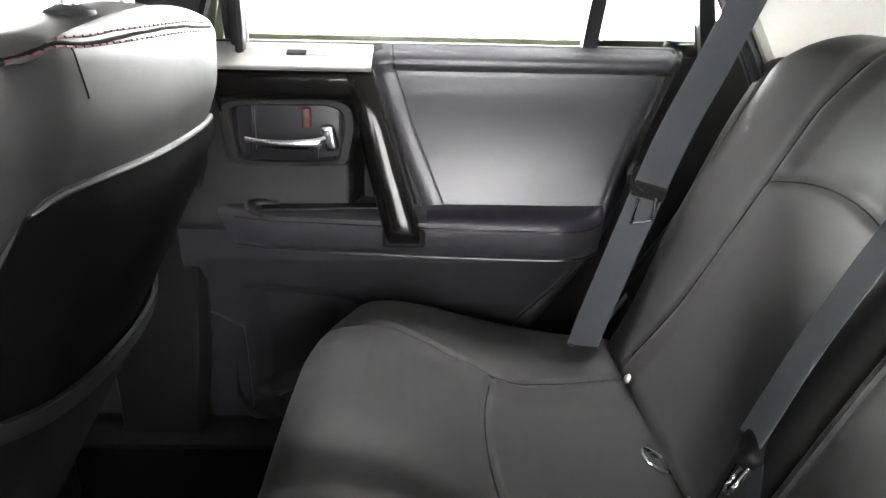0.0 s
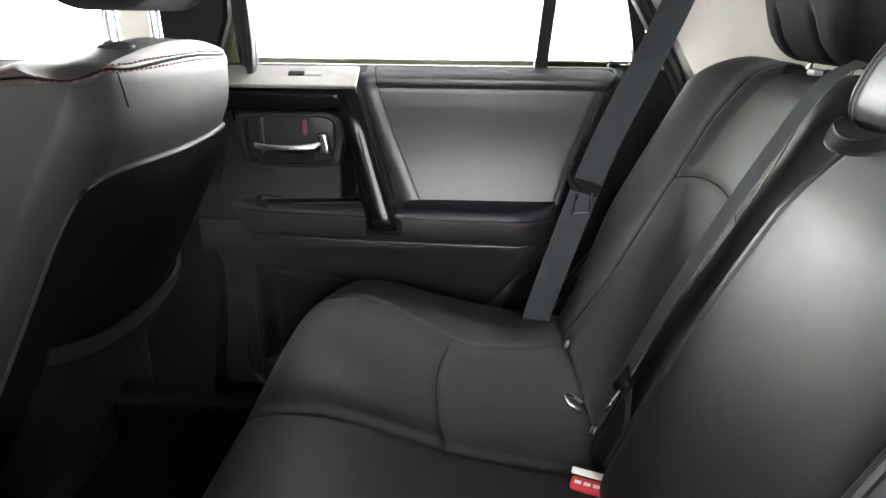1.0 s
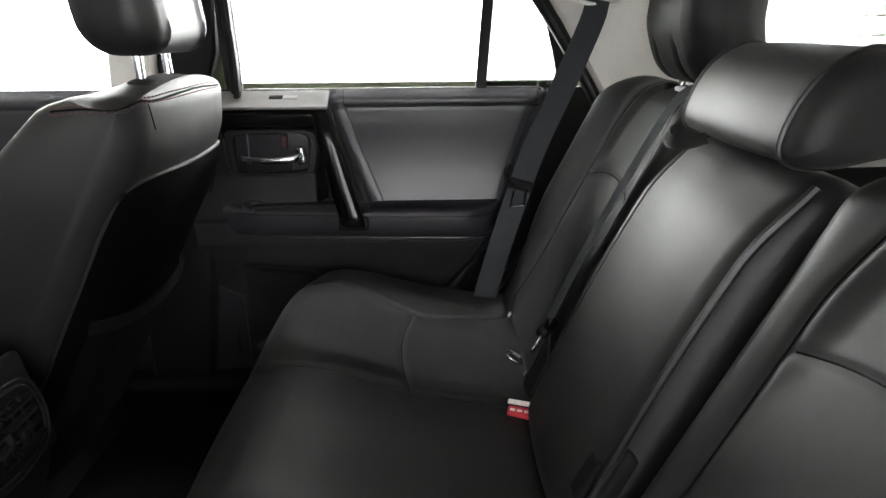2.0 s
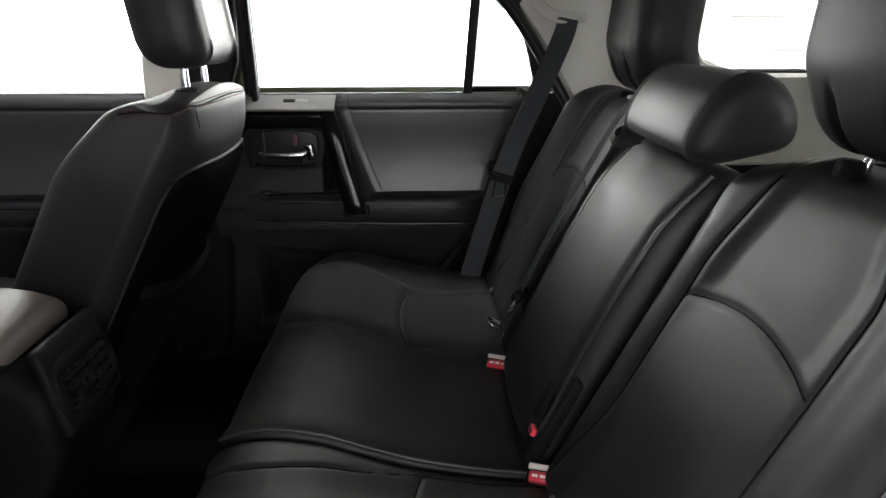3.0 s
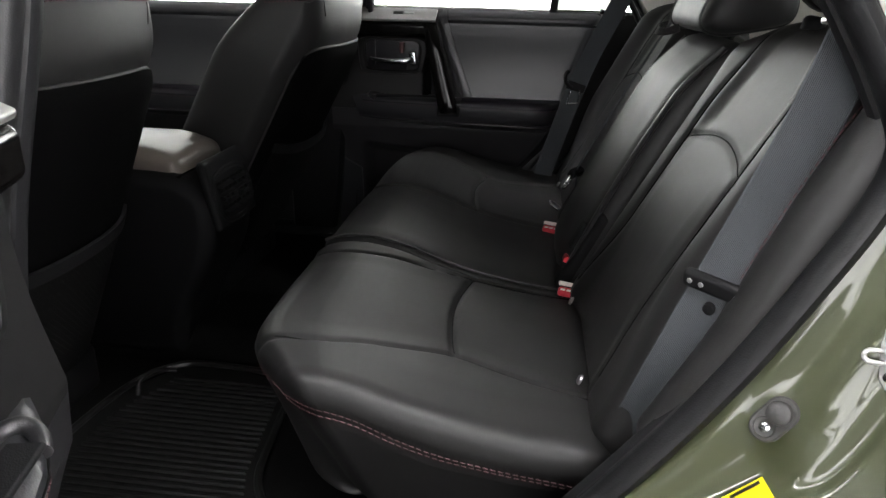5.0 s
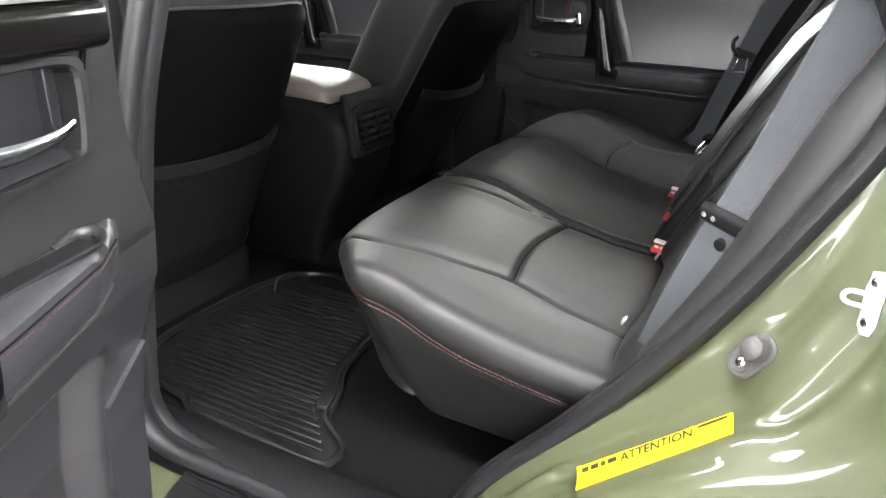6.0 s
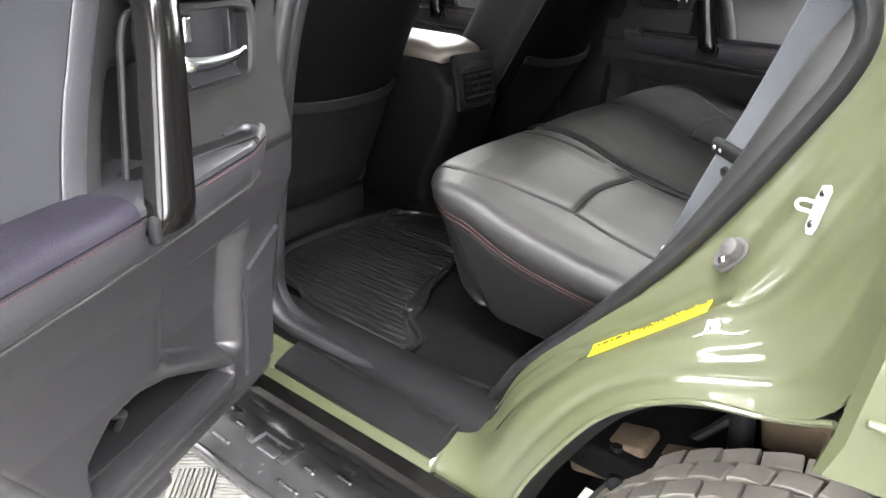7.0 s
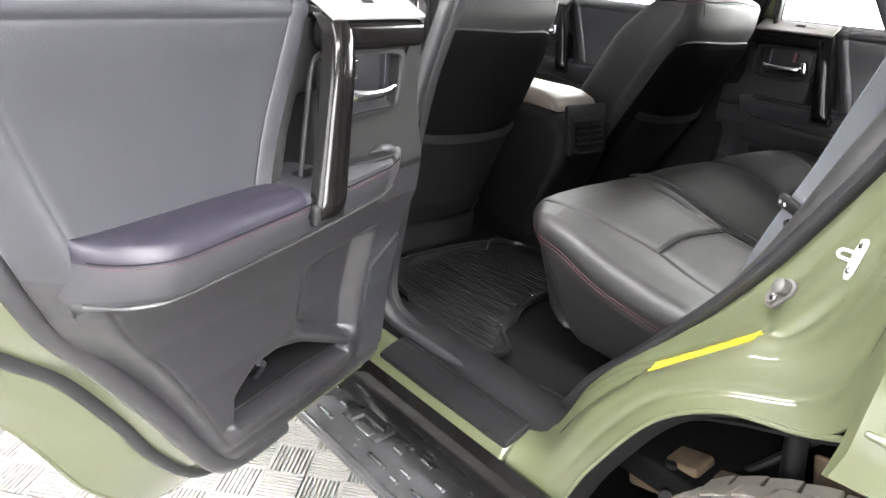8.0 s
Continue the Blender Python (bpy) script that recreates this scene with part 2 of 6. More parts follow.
def prism(outline, lo, hi, bevel=0.003, axis="y"):
    """Outline (two coordinates) pushed from lo to hi along the axis, edges bevelled."""
    o = np.asarray(outline, float)
    if np.sum(o[:, 0] * np.roll(o[:, 1], -1) - np.roll(o[:, 0], -1) * o[:, 1]) < 0:
        o = o[::-1]
    e1, e2 = o - np.roll(o, 1, 0), np.roll(o, -1, 0) - o
    n1 = np.stack([-e1[:, 1], e1[:, 0]], 1) / np.maximum(np.linalg.norm(e1, axis=1, keepdims=True), 1e-9)
    n2 = np.stack([-e2[:, 1], e2[:, 0]], 1) / np.maximum(np.linalg.norm(e2, axis=1, keepdims=True), 1e-9)
    nn = n1 + n2
    nn /= np.maximum(np.linalg.norm(nn, axis=1, keepdims=True), 1e-9)
    ins = o + nn * bevel
    n = len(o)
    levels = [(ins, lo), (o, lo + bevel), (o, hi - bevel), (ins, hi)]
    i, j, k = {"y": (0, 2, 1), "z": (0, 1, 2), "x": (1, 2, 0)}[axis]
    v = np.zeros((4 * n, 3))
    for m, (q, d) in enumerate(levels):
        v[m * n:(m + 1) * n, i], v[m * n:(m + 1) * n, j], v[m * n:(m + 1) * n, k] = q[:, 0], q[:, 1], d
    f = [tuple(range(n - 1, -1, -1)), tuple(range(3 * n, 4 * n))]
    for m in range(3):
        f += [(m * n + a, m * n + (a + 1) % n, (m + 1) * n + (a + 1) % n, (m + 1) * n + a) for a in range(n)]
    if axis == "y":
        f = [face[::-1] for face in f]
    return v, f


def sheet(rows, thick):
    """Sheet through a grid of points (rows, columns, 3), thickened to the left of its faces."""
    g = np.asarray(rows, float)
    a, b = np.gradient(g, axis=0), np.gradient(g, axis=1)
    nrm = np.cross(a, b)
    nrm /= np.maximum(np.linalg.norm(nrm, axis=2, keepdims=True), 1e-9)
    h = g - nrm * thick
    n, m = g.shape[:2]
    v = np.concatenate([g.reshape(-1, 3), h.reshape(-1, 3)])
    f = []
    for i in range(n - 1):
        for j in range(m - 1):
            q = i * m + j
            f.append((q, q + m, q + m + 1, q + 1))
            q += n * m
            f.append((q, q + 1, q + m + 1, q + m))
    edge = [i * m for i in range(n)] + [(n - 1) * m + j for j in range(1, m)] + [i * m + m - 1 for i in range(n - 2, -1, -1)] + [j for j in range(m - 2, 0, -1)]
    for a, b in zip(edge, edge[1:] + edge[:1]):
        f.append((b, a, a + n * m, b + n * m))
    return v, f


def loft(curves, n, m):
    """Grid of points through several curves lying side by side."""
    cs = np.stack([curve(c, n) for c in curves], 1)
    return np.stack([curve(row, m) for row in cs], 0)


def dashes(path, length, gap, r, up=(0.1, 0.2, 1), lift=0.0):
    """Thread stitches along a path."""
    p = np.asarray(path, float)
    s = np.concatenate([[0], np.cumsum(np.linalg.norm(np.diff(p, axis=0), axis=1))])
    out, d = [], 0.0
    while d + length < s[-1]:
        q = np.stack([np.interp([d, d + length / 2, d + length], s, p[:, i]) for i in range(3)], 1)
        out.append(tube(q, r, 5, up))
        d += length + gap
    return join(*out)


WORLD = {}
SIDE = 1


def thing(name, base, label, category, group="", kind=""):
    x, y, z = base
    ob = new(name)
    ob.empty_display_size = 0.05
    ob.matrix_basis = Matrix.Translation((x, y * SIDE, z))
    WORLD[ob.name] = ob.matrix_basis.copy()
    return tagged(ob, label, category, group, kind)


def part(name, shape, mat, parent, label="", flat=False, kind=""):
    v, f = shape
    v = np.array(v, float)
    f = [tuple(int(i) for i in face) for face in f]
    if SIDE < 0:
        v[:, 1] *= -1
        f = [face[::-1] for face in f]
    me = bpy.data.meshes.new(name)
    me.from_pydata(v.tolist(), [], f)
    me.materials.append(mat)
    me.polygons.foreach_set("use_smooth", [not flat] * len(me.polygons))
    me.set_sharp_from_angle(angle=radians(38))
    ob = new(name, me)
    if parent:
        ob.parent = parent
        if parent.name in WORLD:
            ob.matrix_parent_inverse = WORLD[parent.name].inverted()
    return tagged(ob, label, kind=kind)


def ease(v, a, b):
    t = np.clip((v - a) / (b - a), 0, 1)
    return t * t * (3 - 2 * t)


def groove(d, width=0.004, depth=0.005):
    return -depth * np.exp(-(d / width) ** 2)


def snap(path, skin, lift):
    """Lay a line on a mesh: each point moves to the mesh's nearest vertices, then out by lift."""
    out_ = []
    mid = skin.mean(0)
    for q in path:
        d = np.linalg.norm(skin - q, axis=1)
        k = np.argpartition(d, 5)[:5]
        w = 1 / (d[k] + 0.001)
        out_.append((skin[k] * w[:, None]).sum(0) / w.sum())
    out_ = np.array(out_)
    for _ in range(4):
        out_[1:-1] = 0.25 * out_[:-2] + 0.5 * out_[1:-1] + 0.25 * out_[2:]
    n = out_ - mid
    n[:, 2] = np.abs(n[:, 2]) * 0.6
    return out_ + n / np.linalg.norm(n, axis=1, keepdims=True) * lift


def inlay(ob, mat, test):
    """Give the faces whose centres pass the test a second material."""
    me = ob.data
    me.materials.append(mat)
    c = np.zeros(len(me.polygons) * 3)
    me.polygons.foreach_get("center", c)
    me.polygons.foreach_set("material_index", test(c.reshape(-1, 3)).astype(np.int32))


# ---- the room ----
def slab(name, lo, hi, mat, bevel=0.004):
    s = [b - a for a, b in zip(lo, hi)]
    return part(name, at(rbox(s, bevel, (1, 1, 1)), *[(a + b) / 2 for a, b in zip(lo, hi)]), mat, None)


X0, X1, Y0, Y1, ROOM_H = -4.428, 2.652, -3.226, 3.382, 3.4
floor = tagged(slab("floor", (X0, Y0, -0.2), (X1, Y1, -0.018), WALLS), "grey concrete slab under the plastic tiles", "floor", kind="structure")


def window_wall(name, window_name, along, a0, a1, lo, hi, z0, z1, glow, sign=1):
    """Charcoal wall with an added, unseen wide window and a glowing backdrop behind it; along: 0 runs in x, 1 in y."""
    base = Y0 if along == 0 else X0 if sign > 0 else X1

    def box(p0, p1, q0, q1, thick, out):
        mid, size = ((p0 + p1) / 2, (q0 + q1) / 2), (p1 - p0, q1 - q0)
        if along == 0:
            return at(rbox((size[0], thick, size[1]), 0.002, (1, 1, 1)), mid[0], base - out * sign, mid[1])
        return at(rbox((thick, size[0], size[1]), 0.002, (1, 1, 1)), base - out * sign, mid[0], mid[1])

    wall = join(box(a0, lo, -0.2, ROOM_H, 0.15, 0.075), box(hi, a1, -0.2, ROOM_H, 0.15, 0.075), box(lo, hi, -0.2, z0, 0.15, 0.075), box(lo, hi, z1, ROOM_H, 0.15, 0.075))
    tagged(part(name, wall, DARK_WALL, None), "charcoal wall with an added, unseen wide window", "wall", kind="structure")
    w = thing(window_name, ((lo + hi) / 2, base, z0) if along == 0 else (base, (lo + hi) / 2, z0), "unseen wide window with a grey metal frame, added for light", "window", kind="structure")
    for p in np.linspace(lo + 0.03, hi - 0.03, 4):
        part("window_frame", box(p - 0.03, p + 0.03, z0 + 0.061, z1 - 0.061, 0.08, 0.07), SATIN, w)
    for z in (z0 + 0.03, z1 - 0.03):
        part("window_sill", box(lo, hi, z - 0.03, z + 0.03, 0.1, 0.07), SATIN, w)
    tagged(part("backdrop", box(lo - 0.3, hi + 0.3, z0 - 0.3, z1 + 0.3, 0.05, 0.45), glow, None), "plain glowing backdrop added to light the room", "backdrop", kind="structure")


tagged(slab("wall_west", (X0 - 0.15, Y0, -0.2), (X0, Y1, ROOM_H), DARK_WALL), "plain charcoal painted wall", "wall", kind="structure")
# both windows are out of view, added to light the cabin and jamb
window_wall("wall_south", "window_1", 0, X0, X1, -2.4, 1.5, 1.1, 2.7, SOUTH_GLOW)
window_wall("wall_east", "window_2", 1, Y0, Y1, -3.1, 1.2, 1.2, 2.75, EAST_GLOW, -1)
# opening and glowing backdrop added for the white beyond the far windows
shape = join(*[at(rbox((x1 - x0, 0.15, z1 - z0), 0.004, (1, 1, 1)), (x0 + x1) / 2, Y1 + 0.075, (z0 + z1) / 2) for x0, x1, z0, z1 in
               ((X0, -4.2, -0.2, ROOM_H), (2.45, X1, -0.2, ROOM_H), (-4.2, 2.45, 2.75, ROOM_H), (-4.2, 2.45, -0.2, 0.0))])
tagged(part("wall_north", shape, WALLS, None), "white wall with a wide opening added for light", "wall", kind="structure")
tagged(slab("backdrop", (-4.9, Y1 + 0.6, -0.4), (3.2, Y1 + 0.65, 3.2), NORTH_GLOW, 0.002), "plain glowing backdrop added to light the room", "backdrop", kind="structure")
tagged(slab("ceiling", (X0, Y0, ROOM_H), (X1, Y1, ROOM_H + 0.15), CEIL), "plain charcoal ceiling with linear lamps", "ceiling", kind="structure")



def ceiling_light(x, y, length, along_y, diffuser):
    size, inner = ((0.34, length, 0.05), (0.26, length - 0.1, 0.02)) if along_y else ((length, 0.34, 0.05), (length - 0.1, 0.26, 0.02))
    ob = thing("ceiling_light", (x, y, ROOM_H), "long white linear ceiling light, out of view", "light", "ceiling lights")
    part("frame", at(rbox(size, 0.008, (1, 1, 1)), x, y, ROOM_H - 0.027), WALLS, ob)
    part("diffuser", at(rbox(inner, 0.006, (1, 1, 1)), x, y, ROOM_H - 0.056), diffuser, ob, "glowing white diffuser")


ceiling_light(-0.8, -1.45, 5.6, False, LAMP)
ceiling_light(2.1, 0, 5.6, True, LAMP)
# unseen fill lamp, added to brighten the far seat cushion
ceiling_light(-0.8, 1.6, 5.6, False, FILL_LAMP)

# ---- car shell ----
car = thing("car", (-0.6, 0, 0), "olive green off-road car body with black trim and weatherstrips", "car")
STRIP = [(-0.345, -0.715, 0.692), (-0.305, -0.7, 0.69), (-0.25, -0.7, 0.785), (-0.165, -0.7, 0.89), (-0.085, -0.7, 1.0), (-0.028, -0.7, 1.09),
         (0.022, -0.7, 1.185), (0.06, -0.697, 1.265), (0.068, -0.695, 1.315), (0.045, -0.692, 1.365), (0.0, -0.685, 1.435), (-0.05, -0.675, 1.51), (-0.11, -0.66, 1.585),
         (-0.2, -0.625, 1.66), (-0.32, -0.615, 1.695), (-0.5, -0.615, 1.7), (-0.62, -0.62, 1.69), (-0.685, -0.64, 1.64), (-0.698, -0.7, 1.4),
         (-0.722, -0.745, 1.2), (-0.745, -0.76, 1.0), (-0.765, -0.765, 0.82), (-0.765, -0.765, 0.745), (-0.725, -0.76, 0.7), (-0.6, -0.755, 0.692), (-0.45, -0.74, 0.69)]
JAMB_W = [(-0.36, -0.70, 0.69), (-0.30, -0.70, 0.68), (-0.249, -0.70, 0.785), (-0.165, -0.70, 0.89), (-0.085, -0.70, 1.0), (-0.03, -0.70, 1.09), (0.02, -0.70, 1.185), (0.06, -0.697, 1.265), (0.068, -0.695, 1.32), (0.02, -0.685, 1.41), (-0.05, -0.67, 1.51), (-0.14, -0.65, 1.61)]
JAMB_A = [(-0.34, -0.775, 0.665), (-0.272, -0.77, 0.685), (-0.225, -0.765, 0.785), (-0.137, -0.77, 0.888), (-0.045, -0.76, 0.967), (-0.002, -0.726, 1.06), (0.05, -0.72, 1.15), (0.09, -0.718, 1.235), (0.105, -0.715, 1.33), (0.065, -0.71, 1.44), (-0.01, -0.695, 1.54), (-0.1, -0.67, 1.64)]
JAMB_B = [(-0.32, -0.815, 0.645), (-0.245, -0.81, 0.66), (-0.195, -0.808, 0.768), (-0.108, -0.81, 0.878), (-0.025, -0.805, 0.965), (0.065, -0.79, 1.03), (0.1, -0.785, 1.11), (0.13, -0.78, 1.21), (0.15, -0.77, 1.35), (0.135, -0.75, 1.47), (0.07, -0.73, 1.57), (-0.05, -0.69, 1.69)]
JAMB_C = [(-0.3, -0.845, 0.59), (-0.205, -0.835, 0.61), (-0.15, -0.832, 0.73), (-0.075, -0.832, 0.862), (0.01, -0.832, 0.93), (0.1, -0.838, 0.958), (0.15, -0.85, 0.985), (0.158, -0.858, 1.09), (0.162, -0.855, 1.28), (0.165, -0.83, 1.45), (0.11, -0.78, 1.6), (-0.03, -0.73, 1.72)]


def jamb_grid(n, m):
    """The pressed door jamb: from the weatherstrip out to the arch lip, with its beads."""
    grid = loft([JAMB_W, JAMB_A, JAMB_B, JAMB_C], n, m)
    for _ in range(int(26 * (n / 150) ** 2)):
        grid[1:-1] = 0.25 * grid[:-2] + 0.5 * grid[1:-1] + 0.25 * grid[2:]
    u, v = np.linspace(0, 1, n)[:, None], np.linspace(0, 1, m)[None]
    nrm = np.cross(np.gradient(grid, axis=0), np.gradient(grid, axis=1))
    nrm /= np.linalg.norm(nrm, axis=2, keepdims=True)
    nrm *= np.sign(-nrm[..., 1:2])
    low = 1 - ease(u, 0.45, 0.62)
    # pressed beads beside the weatherstrip, then a broad step and a crease towards the arch
    relief = low * (0.005 * np.exp(-((v - 0.1) / 0.028) ** 2) - 0.006 * np.exp(-((v - 0.19) / 0.032) ** 2) + 0.0065 * np.exp(-((v - 0.31) / 0.05) ** 2)
                    - 0.007 * np.exp(-((v - 0.44 - 0.04 * u) / 0.035) ** 2) + 0.005 * np.exp(-((v - 0.6 - 0.1 * u) / 0.07) ** 2) - 0.005 * np.exp(-((v - 0.82) / 0.04) ** 2))
    relief = relief + (1 - low) * (0.003 * np.exp(-((v - 0.2) / 0.05) ** 2))
    relief = relief - 0.007 * np.exp(-((v - 0.55) / 0.1) ** 2) * ease(u, 0.42, 0.5) * (1 - ease(u, 0.6, 0.66))
    # flat pads under the door stop and the sticker
    pad = np.exp(-(((grid[..., 0] - 0.005) ** 2 + (grid[..., 2] - 1.066) ** 2) / 0.035 ** 2) ** 2)
    up = np.array([-0.672, 0.0, 0.7405])
    h = (grid - np.array([-0.124, -0.762, 0.898])) @ up
    level = grid - h[..., None] * up
    k = np.clip((level[..., 0] + 0.124) / 0.1275, 0, 1)
    gap = level - np.array([-0.124, -0.762, 0.898]) - k[..., None] * np.array([0.1275, 0.003, 0.1135])
    shelf = np.exp(-((gap ** 2).sum(2) / 0.032 ** 2) ** 2) * (np.abs(h) < 0.06)
    grid = grid - (h * shelf)[..., None] * up
    pad = np.maximum(pad, shelf)
    return grid + nrm * (relief * ease(u, 0.04, 0.2) * (1 - 0.9 * pad))[..., None], nrm


def shell_side(left):
    grid, _ = jamb_grid(150, 90)
    jamb = part("door_jamb", sheet(grid[:, ::-1], 0.004), PAINT, car, "glossy green painted door jamb")
    part("arch_lip", tube(curve(JAMB_C[:7], 60), 0.004, 8), PAINT, car)
    outer = [(0.146, 0.956), (0.152, 1.0), (0.157, 1.1), (0.162, 1.3), (0.168, 1.42), (0.9, 1.42), (1.45, 1.35), (1.5, 0.6), (0.78, 0.55), (0.76, 0.68), (0.66, 0.84), (0.5, 0.93), (0.3, 0.965)]
    part("quarter_panel", prism(outer, -0.9, -0.856, 0.01), PAINT, car, "green outer quarter panel")
    part("crease", at(rbox((0.6, 0.012, 0.008), 0.0035, (2, 1, 1)), 0.47, -0.9, 1.03, 12, 0, 0), PAINT, car)
    loop = curve(STRIP, 220, closed=True)
    part("weatherstrip", tube(loop, 0.013, 12, (0, 1, 0), True, 0.017), RUBBER, car, "black rubber door weatherstrip")
    inner = loop + (loop - np.array([-0.33, 0, 1.15])) * np.array([-0.018, 0, -0.018]) + np.array([0, 0.022, 0])
    part("weatherstrip_flange", tube(inner, 0.008, 8, (0, 1, 0), True, 0.012), RUBBER, car)
    # pillars, roof rail and sill
    part("b_pillar", prism([(-0.86, 0.62), (-0.815, 0.66), (-0.795, 1.0), (-0.77, 1.25), (-0.715, 1.45), (-0.69, 1.72), (-0.90, 1.72), (-0.92, 1.3), (-0.92, 0.62)], -0.8, -0.735, 0.012), PAINT, car, "green painted centre pillar")
    part("b_pillar_trim", prism([(-0.96, 1.36), (-0.86, 1.36), (-0.855, 1.72), (-0.945, 1.72)], -0.735, -0.69, 0.012), TRIM, car, "pale pillar trim")
    part("b_pillar_cover", prism([(-0.858, 1.375), (-0.76, 1.375), (-0.735, 1.45), (-0.715, 1.72), (-0.853, 1.72)], -0.735, -0.7, 0.006), PLASTIC, car, "black upper pillar cover")
    part("b_pillar_lower_trim", prism([(-0.96, 0.62), (-0.83, 0.62), (-0.80, 0.82), (-0.785, 0.98), (-0.755, 1.2), (-0.765, 1.36), (-0.86, 1.37), (-0.965, 1.37)], -0.735, -0.692, 0.012), PLASTIC, car, "black lower pillar trim")
    part("c_pillar_trim", prism([(0.09, 1.30), (0.075, 1.34), (0.02, 1.43), (-0.03, 1.51), (-0.1, 1.60), (-0.17, 1.68), (-0.18, 1.74), (0.31, 1.74), (0.295, 1.59), (0.325, 1.515), (0.37, 1.455), (0.44, 1.428), (0.55, 1.42), (1.4, 1.42), (1.4, 1.2), (0.12, 1.2)], -0.70, -0.665, 0.008), TRIM, car, "pale grey rear pillar trim")
    part("wheelhouse_trim", prism([(-0.33, 0.66), (-0.30, 0.70), (-0.235, 0.79), (-0.15, 0.895), (-0.07, 1.005), (-0.013, 1.095), (0.037, 1.19), (0.07, 1.26), (0.085, 1.32), (0.3, 1.34), (0.3, 1.0), (0.2, 0.985), (0.1, 0.955), (0.0, 0.91), (-0.1, 0.835), (-0.2, 0.72), (-0.24, 0.66)], -0.692, -0.67, 0.008), PLASTIC, car, "black plastic wheelhouse trim")
    part("cargo_side_trim", prism([(0.1, 1.0), (0.1, 1.2), (1.42, 1.2), (1.42, 0.66), (0.9, 0.66), (0.84, 0.8), (0.7, 0.92), (0.5, 1.0), (0.28, 1.02)], -0.74, -0.70, 0.01), PLASTIC, car)
    cargo = [(0.275, 1.60), (0.31, 1.50), (0.36, 1.44), (0.44, 1.41), (1.35, 1.41), (1.35, 1.66), (0.27, 1.70)]
    part("cargo_window", prism(cargo, -0.738, -0.733, 0.001), TINT, car, "tinted cargo side window").visible_shadow = False
    rim = [(x, -0.712, z) for x, z in ((0.293, 1.70), (0.298, 1.59), (0.328, 1.512), (0.373, 1.452), (0.44, 1.427), (0.55, 1.42), (1.3, 1.42))]
    part("window_seal", tube(curve(rim, 60), 0.006, 8), RUBBER, car)
    for k in range(5):
        z = 1.47 + 0.04 * k
        part("heating_wire", tube([(0.45, -0.731, z), (0.8, -0.731, z + 0.004), (1.3, -0.731, z)], 0.0011, 5), STEEL, car)
    for x in (0.62, 0.9):
        part("heating_wire", tube([(x, -0.731, 1.47), (x + 0.02, -0.731, 1.55), (x + 0.045, -0.731, 1.64)], 0.0011, 5), STEEL, car)
    # belt guide on the rear pillar
    slot = curve([(-0.045, -0.668, 1.577), (-0.01, -0.664, 1.548), (0.03, -0.662, 1.536), (0.075, -0.664, 1.536), (0.082, -0.664, 1.55), (0.04, -0.664, 1.556), (0.0, -0.666, 1.572), (-0.03, -0.668, 1.594)], 50, True)
    part("belt_guide", tube(slot, 0.005, 8, (0, 1, 0), True), TRIM, car, "pale plastic belt guide")
    part("belt_slot", prism([(x, z) for x, z in slot[::4, [0, 2]]], -0.6745, -0.668, 0.001), DARK, car)
    sill = [(-0.70, 0.685), (-0.76, 0.668), (-0.80, 0.662), (-0.834, 0.653), (-0.843, 0.635), (-0.84, 0.56), (-0.80, 0.52), (-0.72, 0.50), (-0.68, 0.52), (-0.68, 0.67)]
    part("sill", prism(sill, -2.0, -0.315, 0.004, "x"), PAINT, car, "green painted door sill")
    part("sill_moulding", prism([(-0.80, 0.61), (-0.843, 0.638), (-0.857, 0.62), (-0.855, 0.54), (-0.82, 0.49), (-0.76, 0.45), (-0.70, 0.45), (-0.70, 0.50)], -2.0, -0.2, 0.004, "x"), PIANO, car, "glossy black sill moulding")
    part("sill_trim", prism([(-0.676, 0.69), (-0.688, 0.703), (-0.70, 0.709), (-0.72, 0.712), (-0.752, 0.706), (-0.768, 0.69), (-0.772, 0.67), (-0.70, 0.66), (-0.676, 0.66)], -1.95, -0.268, 0.005, "x"), PLASTIC, car, "black plastic sill trim")
    part("scuff_plate", prism([(-0.765, 0.684), (-0.80, 0.678), (-0.831, 0.664), (-0.833, 0.655), (-0.765, 0.662)], -0.68, -0.315, 0.003, "x"), PLASTIC, car, "black scuff plate")
    for k in range(3):
        part("scuff_rib", at(rbox((0.34, 0.004, 0.003), 0.001, (1, 1, 1)), -0.5, -0.775 - 0.012 * k, 0.6835 - 0.004 * k, 12, 0, 0), PLASTIC, car)
    part("roof_rail", prism([(-0.70, 1.72), (-0.66, 1.70), (-0.60, 1.70), (-0.60, 1.76), (-0.70, 1.77)], -2.0, 1.4, 0.006, "x"), PAINT, car)
    # wheel arch liner
    rows = []
    for a in np.linspace(radians(-12), radians(192), 40):
        rr = 0.54 + 0.01 * math.sin(a * 9)
        rows.append([(0.28 - rr * math.cos(a), y, 0.42 + rr * math.sin(a)) for y in np.linspace(-0.77, -0.3, 12)])
    part("arch_liner", sheet(rows, 0.004), WELL, car, "dirty black wheel arch liner")
    lip = curve(JAMB_C[:7], 60)
    hub = np.array([0.28, 0, 0.42])
    inner_lip = hub + (lip - hub) * np.array([0.965, 0, 0.965]) + np.array([0, -0.79, 0])
    part("arch_flange", sheet(np.stack([lip * (1 - k) + inner_lip * k for k in np.linspace(0.02, 1, 8)], 1), 0.003), WELL, car)
    part("arch_back", prism([(-0.3, 0.25), (-0.3, 0.6), (0.0, 0.9), (0.28, 0.96), (0.6, 0.9), (0.85, 0.6), (0.85, 0.25)], -0.32, -0.3, 0.004), WELL, car)


